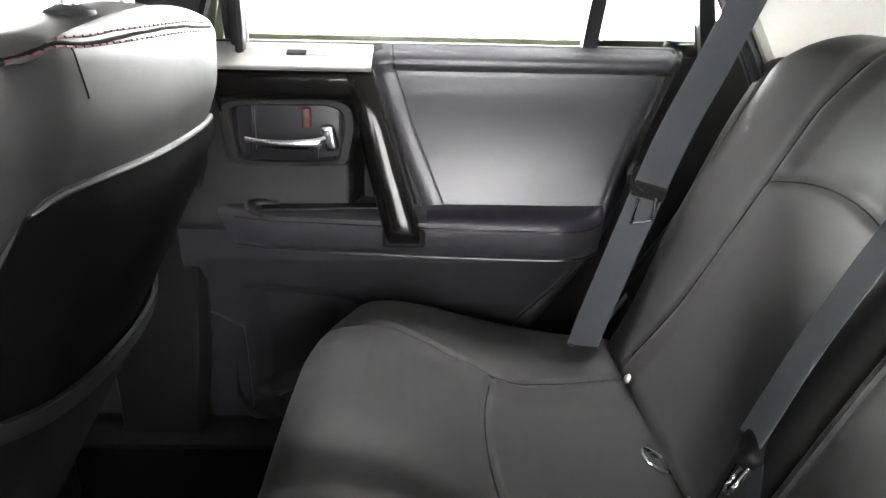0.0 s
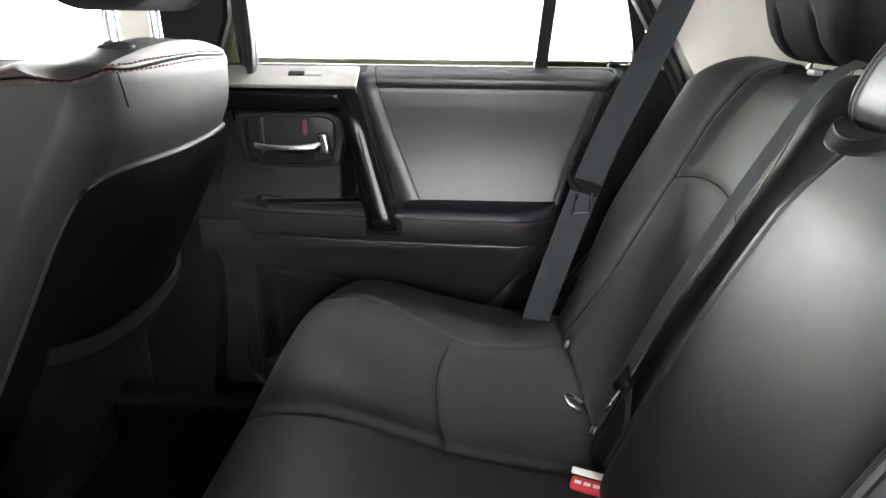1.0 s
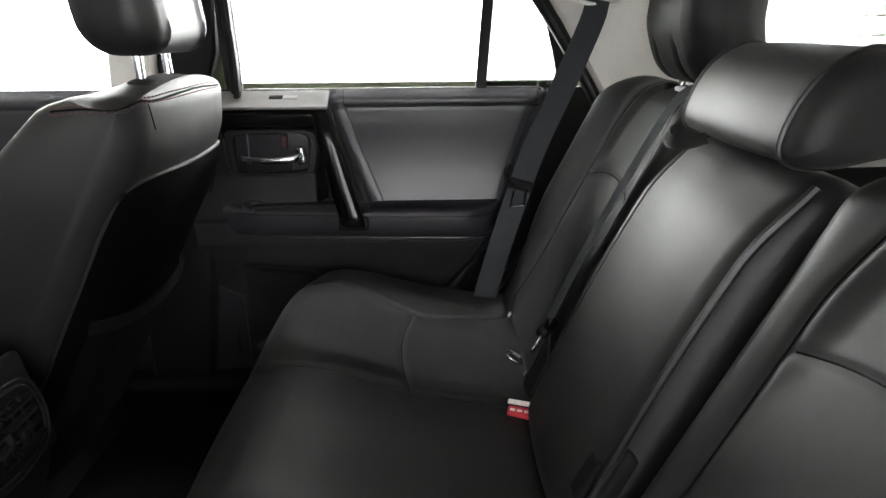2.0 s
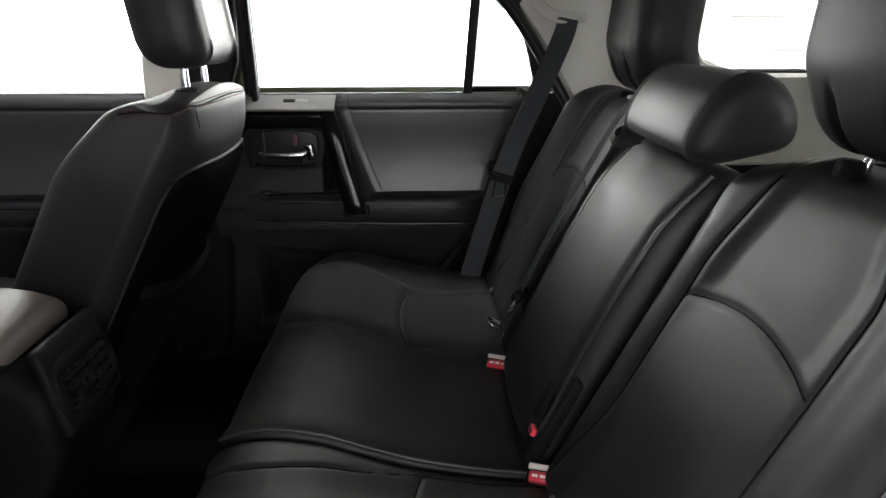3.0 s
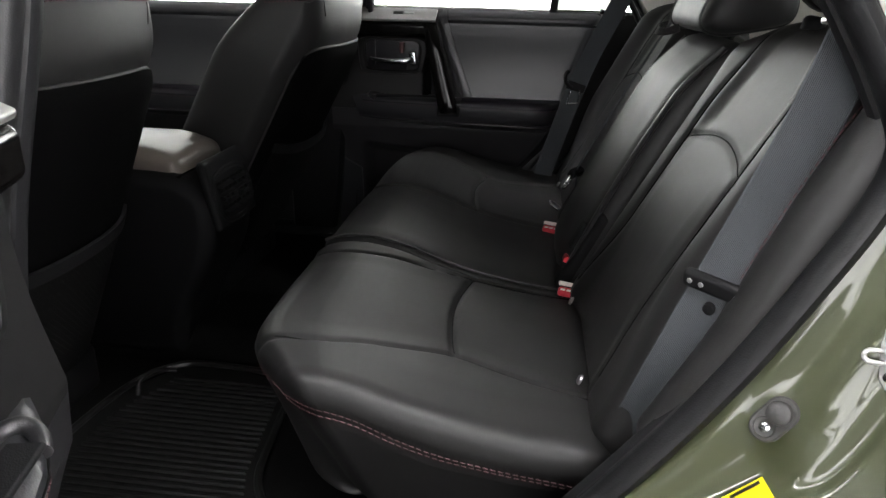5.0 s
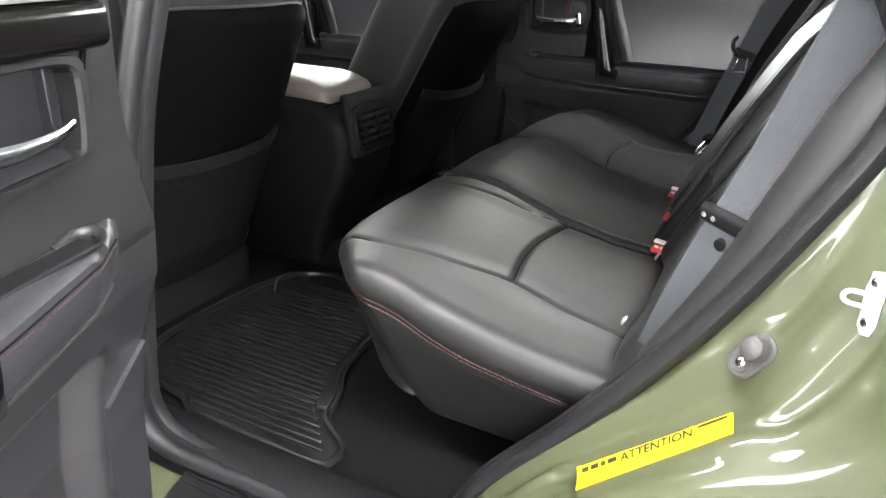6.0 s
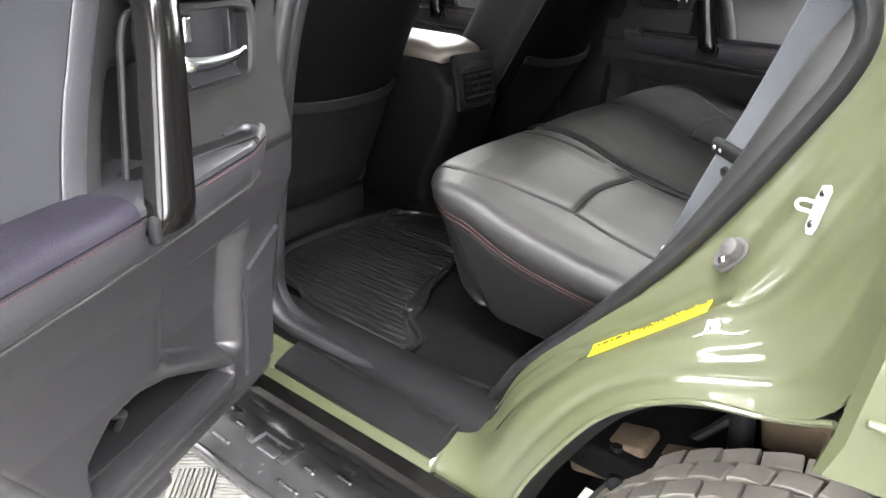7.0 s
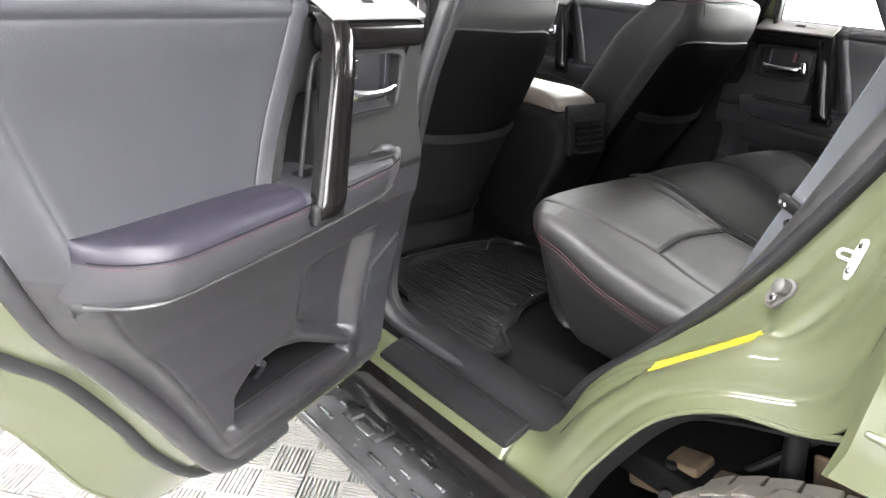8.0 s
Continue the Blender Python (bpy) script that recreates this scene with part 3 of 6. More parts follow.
shell_side(True)
SIDE = -1
shell_side(False)
SIDE = 1
part("roof", at(rbox((3.5, 1.3, 0.05), 0.02, (2, 2, 1)), -0.35, 0, 1.765), TRIM, car, "pale headliner")
part("roof_skin", at(rbox((3.5, 1.38, 0.03), 0.012, (2, 2, 1)), -0.35, 0, 1.81), PAINT, car)
part("floor_pan", at(rbox((3.5, 1.36, 0.05), 0.01, (2, 2, 1)), -0.45, 0, 0.658), CARPET, car, "black carpeted car floor")
part("tailgate", at(rbox((0.06, 1.5, 0.75), 0.02, (1, 2, 2)), 1.44, 0, 1.03), PLASTIC, car)
part("firewall", at(rbox((0.06, 1.6, 0.6), 0.02, (1, 2, 2)), -2.15, 0, 0.95), PLASTIC, car)
part("tailgate_window", at(rbox((0.006, 1.36, 0.4), 0.002, (1, 1, 1)), 1.42, 0, 1.58), PRIVACY, car, "dark privacy glass of the tailgate")
part("tunnel", at(rbox((1.3, 0.24, 0.1), 0.04, (4, 4, 2)), -1.05, 0, 0.70), CARPET, car)

# fittings on the open jamb
FINE, FINE_N = jamb_grid(500, 160)


def on_jamb(x, z, turn=0.0):
    """Frame on the jamb at (x, z): local z points out of the paint, local y up along it."""
    d = np.linalg.norm((FINE - np.array([x, 0, z]))[..., [0, 2]], axis=2)
    i, j = np.unravel_index(np.argmin(d), d.shape)
    n = Vector(FINE_N[i, j])
    up = Vector((0, 0, 1))
    ax = up.cross(n).normalized()
    m = Matrix((ax, n.cross(ax), n)).transposed().to_4x4()
    m.translation = Vector(FINE[i, j])
    return m @ Matrix.Rotation(radians(turn), 4, "Z")


def put(shape, m, x=0, y=0, z=0, rx=0, ry=0, rz=0):
    v, f = at(shape, x, y, z, rx, ry, rz)
    mm = np.array(m)
    return v @ mm[:3, :3].T + mm[:3, 3], f


def stadium(length, r, k=12):
    a = np.linspace(-90, 90, k)
    return [(length / 2 + r * math.cos(radians(t)), r * math.sin(radians(t))) for t in a] + [(-length / 2 - r * math.cos(radians(t)), -r * math.sin(radians(t))) for t in a]


m = on_jamb(0.005, 1.066, 62) @ Matrix.Scale(0.82, 4)
lock = part("door_stop", put(prism(stadium(0.024, 0.0175), -0.004, 0.0065, 0.002, "z"), m), DUSTY, car, "black rubber door stop")
part("knob", put(lathe([(0, 0.026), (0.008, 0.0255), (0.0125, 0.022), (0.0137, 0.015), (0.013, 0.006)], 28), m, 0.011), DUSTY, lock)
part("screw_cup", put(lathe([(0.006, 0.0075), (0.0105, 0.009), (0.012, 0.006)], 24), m, -0.013), DUSTY, lock)
part("screw", put(lathe([(0, 0.0085), (0.004, 0.0085), (0.006, 0.007), (0.0065, 0.004)], 20), m, -0.013), STEEL, lock)
m = on_jamb(0.076, 1.146, 105) @ Matrix.Scale(0.64, 4)
latch_plate = part("striker_plate", put(prism([(-0.042, -0.006), (-0.03, -0.011), (0.03, -0.013), (0.038, -0.008), (0.038, 0.008), (0.03, 0.013), (-0.03, 0.011), (-0.042, 0.004)], -0.001, 0.004, 0.0015, "z"), m), ZINC, car, "bright steel door striker")
part("striker_loop", put(tube(curve([(-0.008, 0.004, 0.003), (-0.008, 0.008, 0.012), (-0.007, 0.02, 0.019), (0.0, 0.025, 0.021), (0.007, 0.02, 0.019), (0.008, 0.008, 0.012), (0.008, 0.004, 0.003)], 36), 0.0034, 10), m), ZINC, latch_plate)
for dx in (-0.026, 0.024):
    part("bolt", put(lathe([(0, 0.007), (0.004, 0.0068), (0.0065, 0.005), (0.007, 0.003)], 18), m, dx), STEEL, latch_plate)


def jamb_patch(corners, n, m):
    """Patch between four corners, draped on the jamb along the patch's normal, and that normal."""
    grid = FINE[40:300].reshape(-1, 3)
    c = np.asarray(corners, float)
    nrm = np.cross(c[1] - c[0], c[3] - c[0])
    nrm *= np.sign(nrm[2]) / np.linalg.norm(nrm)
    u, w = np.linspace(0, 1, n)[:, None, None], np.linspace(0, 1, m)[None, :, None]
    flat = (c[0] * (1 - u) + c[1] * u) * (1 - w) + (c[3] * (1 - u) + c[2] * u) * w
    lift = np.zeros((n, m))
    for a in range(n):
        for b in range(m):
            q = grid - flat[a, b]
            h = q @ nrm
            d = np.linalg.norm(q - h[:, None] * nrm, axis=1) + 10 * (np.abs(h) > 0.03)
            k = np.argpartition(d, 6)[:6]
            lift[a, b] = h[k].max()
    return flat + lift[..., None] * nrm, nrm


def letters(word, size):
    """The word in the built-in font, as a flat shape from the origin."""
    cu = bpy.data.curves.new("word", "FONT")
    cu.body, cu.size = word, size
    cu.resolution_u = 3
    cu.offset = 0.025
    ob = bpy.data.objects.new("word", cu)
    scene.collection.objects.link(ob)
    bpy.context.view_layer.update()
    me = bpy.data.meshes.new_from_object(ob.evaluated_get(bpy.context.evaluated_depsgraph_get()))
    v = np.array([q.co[:] for q in me.vertices])
    f = [tuple(p.vertices) for p in me.polygons]
    bpy.data.objects.remove(ob)
    bpy.data.meshes.remove(me)
    bpy.data.curves.remove(cu)
    return v, f


patch, LIFT = jamb_patch([(-0.127, -0.744, 0.895), (0.002, -0.744, 1.012), (0.005, -0.773, 1.011), (-0.12, -0.781, 0.901)], 60, 16)
LIFT = LIFT * 0.0015
sticker = part("warning_sticker", sheet((patch + LIFT)[:, ::-1], 0.0008), YELLOW, car, "yellow warning sticker with a small heading")


def on_sticker(shape, lift=0.0008):
    """Lay a flat (along, down) shape in 0..1 on the sticker."""
    v = np.asarray(shape[0], float)
    i, j = np.clip(v[:, 0], 0, 1) * 59, np.clip(v[:, 1], 0, 1) * 15
    a, b = np.minimum(i.astype(int), 58), np.minimum(j.astype(int), 14)
    fi, fj = (i - a)[:, None], (j - b)[:, None]
    q = (patch[a, b] * (1 - fi) + patch[a + 1, b] * fi) * (1 - fj) + (patch[a, b + 1] * (1 - fi) + patch[a + 1, b + 1] * fi) * fj
    return q + LIFT * (1 + lift * 1000), shape[1]


def stripe(u0, u1, v0, v1):
    us = np.linspace(u0, u1, 8)
    return [(u, v0, 0) for u in us] + [(u, v1, 0) for u in us], [(k, k + 1, k + 9, k + 8) for k in range(7)]


v, f = letters("ATTENTION", 1.0)
v = v - v.min(0)
v = v / v.max(0).clip(1e-6)
part("word", on_sticker((np.stack([0.31 + 0.46 * v[:, 0], 0.5 - 0.42 * v[:, 1], v[:, 2] * 0], 1), f)), PRINT, sticker, "black printed heading")
for u0, u1, v0, v1 in ((0.80, 0.975, 0.1, 0.22), (0.04, 0.09, 0.14, 0.36), (0.105, 0.16, 0.14, 0.36), (0.175, 0.21, 0.14, 0.36), (0.225, 0.285, 0.14, 0.36)):
    part("print_bar", on_sticker(stripe(u0, u1, v0, v1)), PRINT, sticker)

# ---- running board and wheel ----
board = thing("running_board", (-1.0, -0.84, 0.43), "black steel side step with raised pads", "side step")
part("tread", prism([(-0.735, 0.452), (-0.76, 0.462), (-0.80, 0.464), (-0.90, 0.464), (-0.925, 0.458), (-0.93, 0.44), (-0.91, 0.425), (-0.76, 0.425), (-0.735, 0.435)], -2.0, -0.2, 0.004, "x"), BOARD, board)
part("rail", tube([(-2.0, -0.752, 0.462), (-1.1, -0.752, 0.462), (-0.2, -0.752, 0.462)], 0.013, 14), BOARD, board)
part("edge_rail", tube([(-2.0, -0.922, 0.455), (-1.1, -0.922, 0.455), (-0.2, -0.922, 0.455)], 0.009, 12), BOARD, board)
for k in range(5):
    x = -1.8 + 0.335 * k + 0.1
    hexa = [(x - 0.055, -0.805), (x - 0.035, -0.785), (x + 0.035, -0.785), (x + 0.055, -0.805), (x + 0.055, -0.86), (x + 0.035, -0.86), (x + 0.035, -0.825), (x - 0.035, -0.825), (x - 0.035, -0.86), (x - 0.055, -0.86)]
    part("step_pad", prism(hexa, 0.462, 0.474, 0.004, "z"), BOARD, board)
    part("pad_slot", at(rbox((0.05, 0.022, 0.005), 0.002, (1, 1, 1)), x, -0.845, 0.4635), STEEL, board)
    for dx, dy, length in ((0.1, -0.795, 0.045), (0.1, -0.835, 0.03), (0.1, -0.888, 0.06), (0.165, -0.81, 0.04), (0.165, -0.865, 0.035), (0.165, -0.895, 0.03), (0.235, -0.795, 0.045), (0.235, -0.835, 0.03), (0.235, -0.885, 0.06)):
        part("grip_rib", at(rbox((length, 0.010, 0.009), 0.004, (1, 1, 1)), x + dx, dy, 0.4655), BOARD, board)
        part("rib_slot", at(rbox((length * 0.6, 0.004, 0.003), 0.0012, (1, 1, 1)), x + dx, dy - 0.002, 0.47), STEEL, board)
part("bracket", at(rbox((0.05, 0.2, 0.03), 0.006, (1, 1, 1)), -0.6, -0.72, 0.425), DARK, board)
part("bracket", at(rbox((0.05, 0.2, 0.03), 0.006, (1, 1, 1)), -1.5, -0.72, 0.425), DARK, board)

wheel = thing("wheel", (0.27, -0.75, 0.0), "dusty all-terrain tyre with deep tread blocks", "wheel")
CX, CZ, RT = 0.24, 0.392, 0.4
tyre = part("tyre", at(lathe([(0.23, -0.11), (0.29, -0.128), (0.345, -0.132), (0.376, -0.122), (RT - 0.004, -0.1), (RT, -0.05), (RT + 0.001, 0), (RT, 0.05), (RT - 0.004, 0.1), (0.376, 0.122), (0.345, 0.132), (0.29, 0.128), (0.23, 0.11)], 96), CX, -0.75, CZ, 90, 0, 0), TYRE, wheel)
rng = random.Random(4)
for row in range(6):
    yy, w = -0.105 + 0.042 * row, 0.0385
    for k in range(48):
        a = 360 / 48 * (k + (row % 2) * 0.5)
        b = prism([(-0.025, -w / 2), (-0.004, -w / 2 + 0.004), (0.023, -w / 2 - 0.001), (0.0255, w / 2 - 0.003), (0.006, w / 2 + 0.001), (-0.0235, w / 2 - 0.002)], 0, 0.0085 + rng.uniform(0, 0.001), 0.0016, "z")
        b = at(b, 0, 0, RT - (0.004 if row in (0, 5) else 0.001), 0, 0, rng.uniform(-3, 3) + (7 if row % 2 else -7))
        b = at(b, 0, yy, 0)
        part("tread_block", at(at(b, 0, 0, 0, 0, a, 0), CX, -0.75, CZ), TYRE, tyre)
part("rim", at(lathe([(0.02, 0.07), (0.1, 0.08), (0.2, 0.06), (0.235, 0.1), (0.25, 0.112), (0.25, -0.11), (0.2, -0.09), (0.02, -0.08)], 64), CX, -0.75, CZ, 90, 0, 0), DARK, wheel)
chassis = thing("suspension", (0.1, -0.5, 0.3), "dusty brown frame rail and shock absorber", "chassis")
part("frame_rail", at(rbox((1.4, 0.09, 0.12), 0.012, (3, 1, 1)), 0.25, -0.46, 0.62, 0, -6, 0), DIRT, chassis)
part("shock", tube([(0.02, -0.55, 0.88), (0.06, -0.55, 0.62), (0.1, -0.55, 0.36)], 0.018, 16), DARK, chassis)
part("shock_rod", tube([(0.16, -0.53, 0.86), (0.17, -0.53, 0.7), (0.18, -0.53, 0.5)], 0.012, 12), STEEL, chassis)
part("bracket", at(rbox((0.13, 0.07, 0.075), 0.01, (2, 2, 2)), -0.115, -0.62, 0.645, 0, -14, 0), DIRT, chassis)
part("bracket_arm", at(rbox((0.12, 0.04, 0.03), 0.008, (2, 1, 1)), -0.03, -0.61, 0.672, 0, -20, 0), DIRT, chassis)
part("link_bolt", at(lathe([(0, 0.03), (0.012, 0.028), (0.014, 0.0), (0.01, -0.05)], 14), -0.09, -0.67, 0.64, 70, 0, 20), DARK, chassis)
part("link_rod", tube([(-0.1, -0.66, 0.69), (-0.095, -0.665, 0.64), (-0.09, -0.67, 0.56)], 0.009, 10), DARK, chassis)
part("inner_guard", at(rbox((0.13, 0.012, 0.09), 0.005, (3, 1, 3)), 0.13, -0.5, 0.71, 0, -14, 0), DIRT, chassis)
part("hose", tube(curve([(-0.22, -0.5, 0.55), (-0.13, -0.56, 0.67), (-0.04, -0.56, 0.66), (0.06, -0.52, 0.78)], 30), 0.008, 8), DARK, chassis)
part("axle", tube([(0.27, -0.65, 0.43), (0.27, -0.3, 0.43), (0.27, 0.0, 0.43)], 0.05, 16), DIRT, chassis)


# ---- doors, drawn closed on the left side ----
HINGE = (-0.8136, -0.8949)
EDGE_Z = [0.63, 0.66, 0.70, 0.742, 0.818, 0.90, 0.975, 1.035, 1.12, 1.23, 1.38]
EDGE_X = [-0.44, -0.392, -0.363, -0.338, -0.297, -0.246, -0.188, -0.148, -0.112, -0.078, -0.027]
PROF_Z = [0.63, 0.68, 0.75, 0.85, 0.95, 1.00, 1.04, 1.10, 1.13, 1.16, 1.19, 1.22, 1.25, 1.28, 1.30, 1.331, 1.3375, 1.3425, 1.353, 1.362, 1.369]
PROF_Y = [0.765, 0.75, 0.745, 0.74, 0.722, 0.705, 0.69, 0.685, 0.691, 0.697, 0.7015, 0.704, 0.7045, 0.7035, 0.702, 0.7015, 0.703, 0.6985, 0.6985, 0.707, 0.725]
SPLIT_Z, SPLIT_X = [1.06, 1.12, 1.25, 1.34, 1.38], [-0.382, -0.392, -0.445, -0.474, -0.48]
POCKET_X, POCKET_Z = [-0.70, -0.60, -0.55, -0.5, -0.45, -0.405, -0.40], [0.748, 0.80, 0.825, 0.833, 0.828, 0.79, 0.76]
ARM_X, ARM_Y = [-0.78, -0.72, -0.66, -0.47, -0.40, -0.25, -0.14, 0.1], [0.70, 0.668, 0.648, 0.628, 0.622, 0.614, 0.61, 0.61]
SKIN_A = [(-0.81, 0.63), (-0.55, 0.63), (-0.44, 0.635), (-0.385, 0.671), (-0.292, 0.817), (-0.209, 0.938), (-0.163, 1.014), (-0.134, 1.121), (-0.10, 1.25), (-0.05, 1.375)]
SKIN_B = [(-0.81, 0.585), (-0.55, 0.585), (-0.42, 0.60), (-0.335, 0.69), (-0.28, 0.785), (-0.21, 0.89), (-0.15, 0.95), (-0.07, 1.03), (0.0, 1.15), (0.03, 1.375)]
SKIN_C = [(-0.81, 0.55), (-0.5, 0.55), (-0.39, 0.575), (-0.30, 0.67), (-0.25, 0.755), (-0.185, 0.845), (-0.12, 0.905), (-0.02, 0.98), (0.06, 1.10), (0.08, 1.375)]
SKIN_D = [(-0.81, 0.52), (-0.47, 0.52), (-0.36, 0.545), (-0.264, 0.635), (-0.203, 0.748), (-0.163, 0.817), (-0.10, 0.885), (0.0, 0.95), (0.10, 1.05), (0.13, 1.375)]


EDGE = curve(list(zip(EDGE_X, EDGE_Z)), 120)


def car_door(front, base_name, label, shift=0.0):
    d = thing(base_name, (HINGE[0] + shift, HINGE[1], 0.55), label, "car door", "car doors")

    def sh(shape):
        return at(shape, shift, 0, 0)

    xf = -0.815

    def rear(z):
        return 0.075 if front else float(np.interp(z, EDGE[:, 1], EDGE[:, 0]))

    def split(z):
        return float(np.interp(z, SPLIT_Z, SPLIT_X))

    def panel(z0, z1, x0, x1, n, m, edge):
        rows = []
        for z in np.linspace(z0, z1, n):
            a, b = x0(z), x1(z)
            x = b - (b - a) * (1 - np.linspace(0, 1, m)) ** (1.25 if edge else 1)
            y = np.interp(z + np.linspace(-1, 1, 9) * (0.02 if 1.12 < z < 1.285 else 0.02 - 0.017 * min(1.0, (z - 1.285) / 0.03) if 1.285 <= z < 1.4 else 0.003), PROF_Z, PROF_Y).mean() * np.ones(m)
            lip = np.interp(x, POCKET_X, POCKET_Z)
            # scooped front part over the map pocket, then the pocket itself
            scoop = ease(x, -0.735, -0.70) * (1 - ease(x, -0.585, -0.53)) * ease(z, lip + 0.004, lip + 0.03) * (1 - ease(z, 0.95 - 0.1 * (x + 0.6), 0.985 - 0.1 * (x + 0.6)))
            y += 0.03 * scoop
            y -= 0.008 * np.exp(-((z - lip - 0.006) / 0.008) ** 2) * ease(x, -0.70, -0.67) * (1 - ease(x, -0.56, -0.5))
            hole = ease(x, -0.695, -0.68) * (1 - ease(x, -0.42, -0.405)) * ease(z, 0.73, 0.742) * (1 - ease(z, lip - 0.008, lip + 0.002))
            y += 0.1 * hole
            y -= 0.012 * ease(z, 0.69, 0.72) * (1 - ease(z, 0.735, 0.745)) * ease(x, -0.72, -0.68) * (1 - ease(x, -0.42, -0.38))
            # hand recess behind the grab bar
            pull = ease(x, -0.55, -0.53) * (1 - ease(x, split(z) - 0.075, split(z) - 0.05)) * ease(z, 1.085, 1.105) * (1 - ease(z, 1.22, 1.25))
            y += 0.065 * pull
            if edge:
                near = np.minimum(b - x, (z - 0.63) * 1.2 if z0 < 0.7 else 1)
                y += 0.05 * (1 - ease(near, 0.0, 0.04)) - groove(near - 0.042, 0.004, 0.0012)
            rows.append(np.stack([x + shift, -y, np.full(m, z)], 1))
        return sheet(np.array(rows)[:, ::-1], 0.004)

    lower = part("lower_panel", panel(0.63, 1.09, lambda z: xf, rear, 150 if front else 250, 150 if front else 250, True), DOOR, d, "black grained plastic lower panel with a map pocket")
    # deep pocket faces get the darker plastic: shade put into the colour
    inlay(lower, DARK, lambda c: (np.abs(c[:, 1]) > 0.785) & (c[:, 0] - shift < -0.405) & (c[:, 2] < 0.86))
    part("upper_panel", panel(1.0903, 1.368, split, rear, 130, 110, True), PANEL, d, "soft dark vinyl upper panel")
    part("front_panel", panel(1.0903, 1.368, lambda z: xf, split, 140, 150, False), BLACK_TRIM, d)
    bead = [(split(z), -float(np.interp(z, PROF_Z, PROF_Y)) + 0.001, z) for z in np.linspace(1.12, 1.37, 30)]
    part("panel_bead", sh(tube(bead, 0.003, 8, (0, 1, 0))), PLASTIC, d)
    part("divider_strip", sh(sweep([(x - 0.017, y + 0.004, z) for x, y, z in bead[1:]], [(-0.015, 0), (-0.012, 0.0015), (0.012, 0.0015), (0.015, 0)], (0, 1, 0))), ARM_SIDE, d)
    top_y = -float(np.interp(1.3375, PROF_Z, PROF_Y))
    belt = [(x, top_y + 0.003, 1.3375) for x in np.linspace(-0.485, rear(1.33) - 0.02, 60)]
    part("seam", sh(tube([(x, y + 0.0004, z) for x, y, z in belt], 0.0018, 6)), SEAM, d)
    part("stitching", sh(dashes([(x, y + 0.0002, z - 0.0065) for x, y, z in belt], 0.004, 0.003, 0.0007)), THREAD, d, "dark red stitching")
    part("belt_strip", sh(at(rbox((0.86 if front else 0.73, 0.02, 0.022), 0.008, (8, 1, 1)), -0.355 if front else -0.42, -0.727, 1.363)), RUBBER, d)
    rows = [[(x, -float(np.interp(0.70 + v * (0.20 + 0.6 * (-0.737 - x)), PROF_Z, PROF_Y)) + 0.004, 0.70 + v * (0.20 + 0.6 * (-0.737 - x))) for x in np.linspace(-0.813, -0.737, 12)] for v in np.linspace(0, 1, 30)]
    part("front_insert", sh(sheet(np.array(rows)[:, ::-1], 0.006)), PANEL, d, "flat grey insert at the door's front")
    # skins
    if front:
        out = [(-0.80, 0.56), (0.0, 0.56), (0.13, 0.56), (0.135, 1.37), (-0.80, 1.37)]
        part("outer_skin", sh(prism(out, -0.905, -0.87, 0.006)), PAINT, d, "glossy olive green door skin")
        part("inner_skin", sh(prism([(x * 0.97, z + (0.02 if z < 1 else 0)) for x, z in out], -0.874, -0.78, 0.012)), PAINT, d)
    else:
        edge_line = curve(SKIN_D, 60)
        part("outer_skin", sh(prism([tuple(q) for q in edge_line] + [(-0.81, 1.375)], -0.906, -0.896, 0.003)), PAINT, d, "glossy olive green door skin")
        cs = [[(x, y, z) for x, z in c] for c, y in ((SKIN_A, -0.775), (SKIN_B, -0.832), (SKIN_C, -0.868), (SKIN_D, -0.9))]
        part("shut_face", sh(sheet(loft(cs, 100, 24), 0.003)), PAINT, d, "green painted door edge")
        part("door_seal", sh(tube(curve([(x, -0.834, z) for x, z in SKIN_B], 90), 0.012, 10, (0, 1, 0))), RUBBER, d, "black rubber door seal")
        part("panel_seal", sh(tube(curve([(x - 0.006 + 0.02 * float(ease(z, 0.95, 1.12)), -0.776, z + 0.002) for x, z in SKIN_A[1:]], 90), 0.019, 12, (0, 1, 0), False, 0.016)), DOOR, d, "dark seal along the trim panel")
        part("drip_seal", sh(tube(curve([(x, -0.884, z - 0.008) for x, z in SKIN_C], 90), 0.004, 8, (0, 1, 0))), RUBBER, d)
        part("latch", sh(at(rbox((0.05, 0.03, 0.09), 0.006, (1, 1, 1)), 0.05, -0.85, 1.14)), STEEL, d)
        if SIDE < 0:
            part("door_edge_cover", sh(prism([(-0.5, 0.66), (-0.2, 0.66), (0.09, 1.0), (0.1, 1.37), (-0.3, 1.37)], -0.774, -0.766, 0.003)), PLASTIC, d)
    # armrest lofted along the door, rounded at its rear end
    xa = 0.06 if front else -0.146
    xs = np.concatenate([np.linspace(-0.80, xa - 0.085, 70), xa - 0.085 * (1 - np.sin(np.linspace(0.05, math.pi / 2, 18)))])
    rows = []

    def arm_edge(x):
        e = float(np.interp(x, ARM_X, ARM_Y))
        k = max(0.0, (x - (xa - 0.085)) / 0.085)
        return e + (0.703 - e) * (1 - math.sqrt(max(0.0, 1 - k * k)))

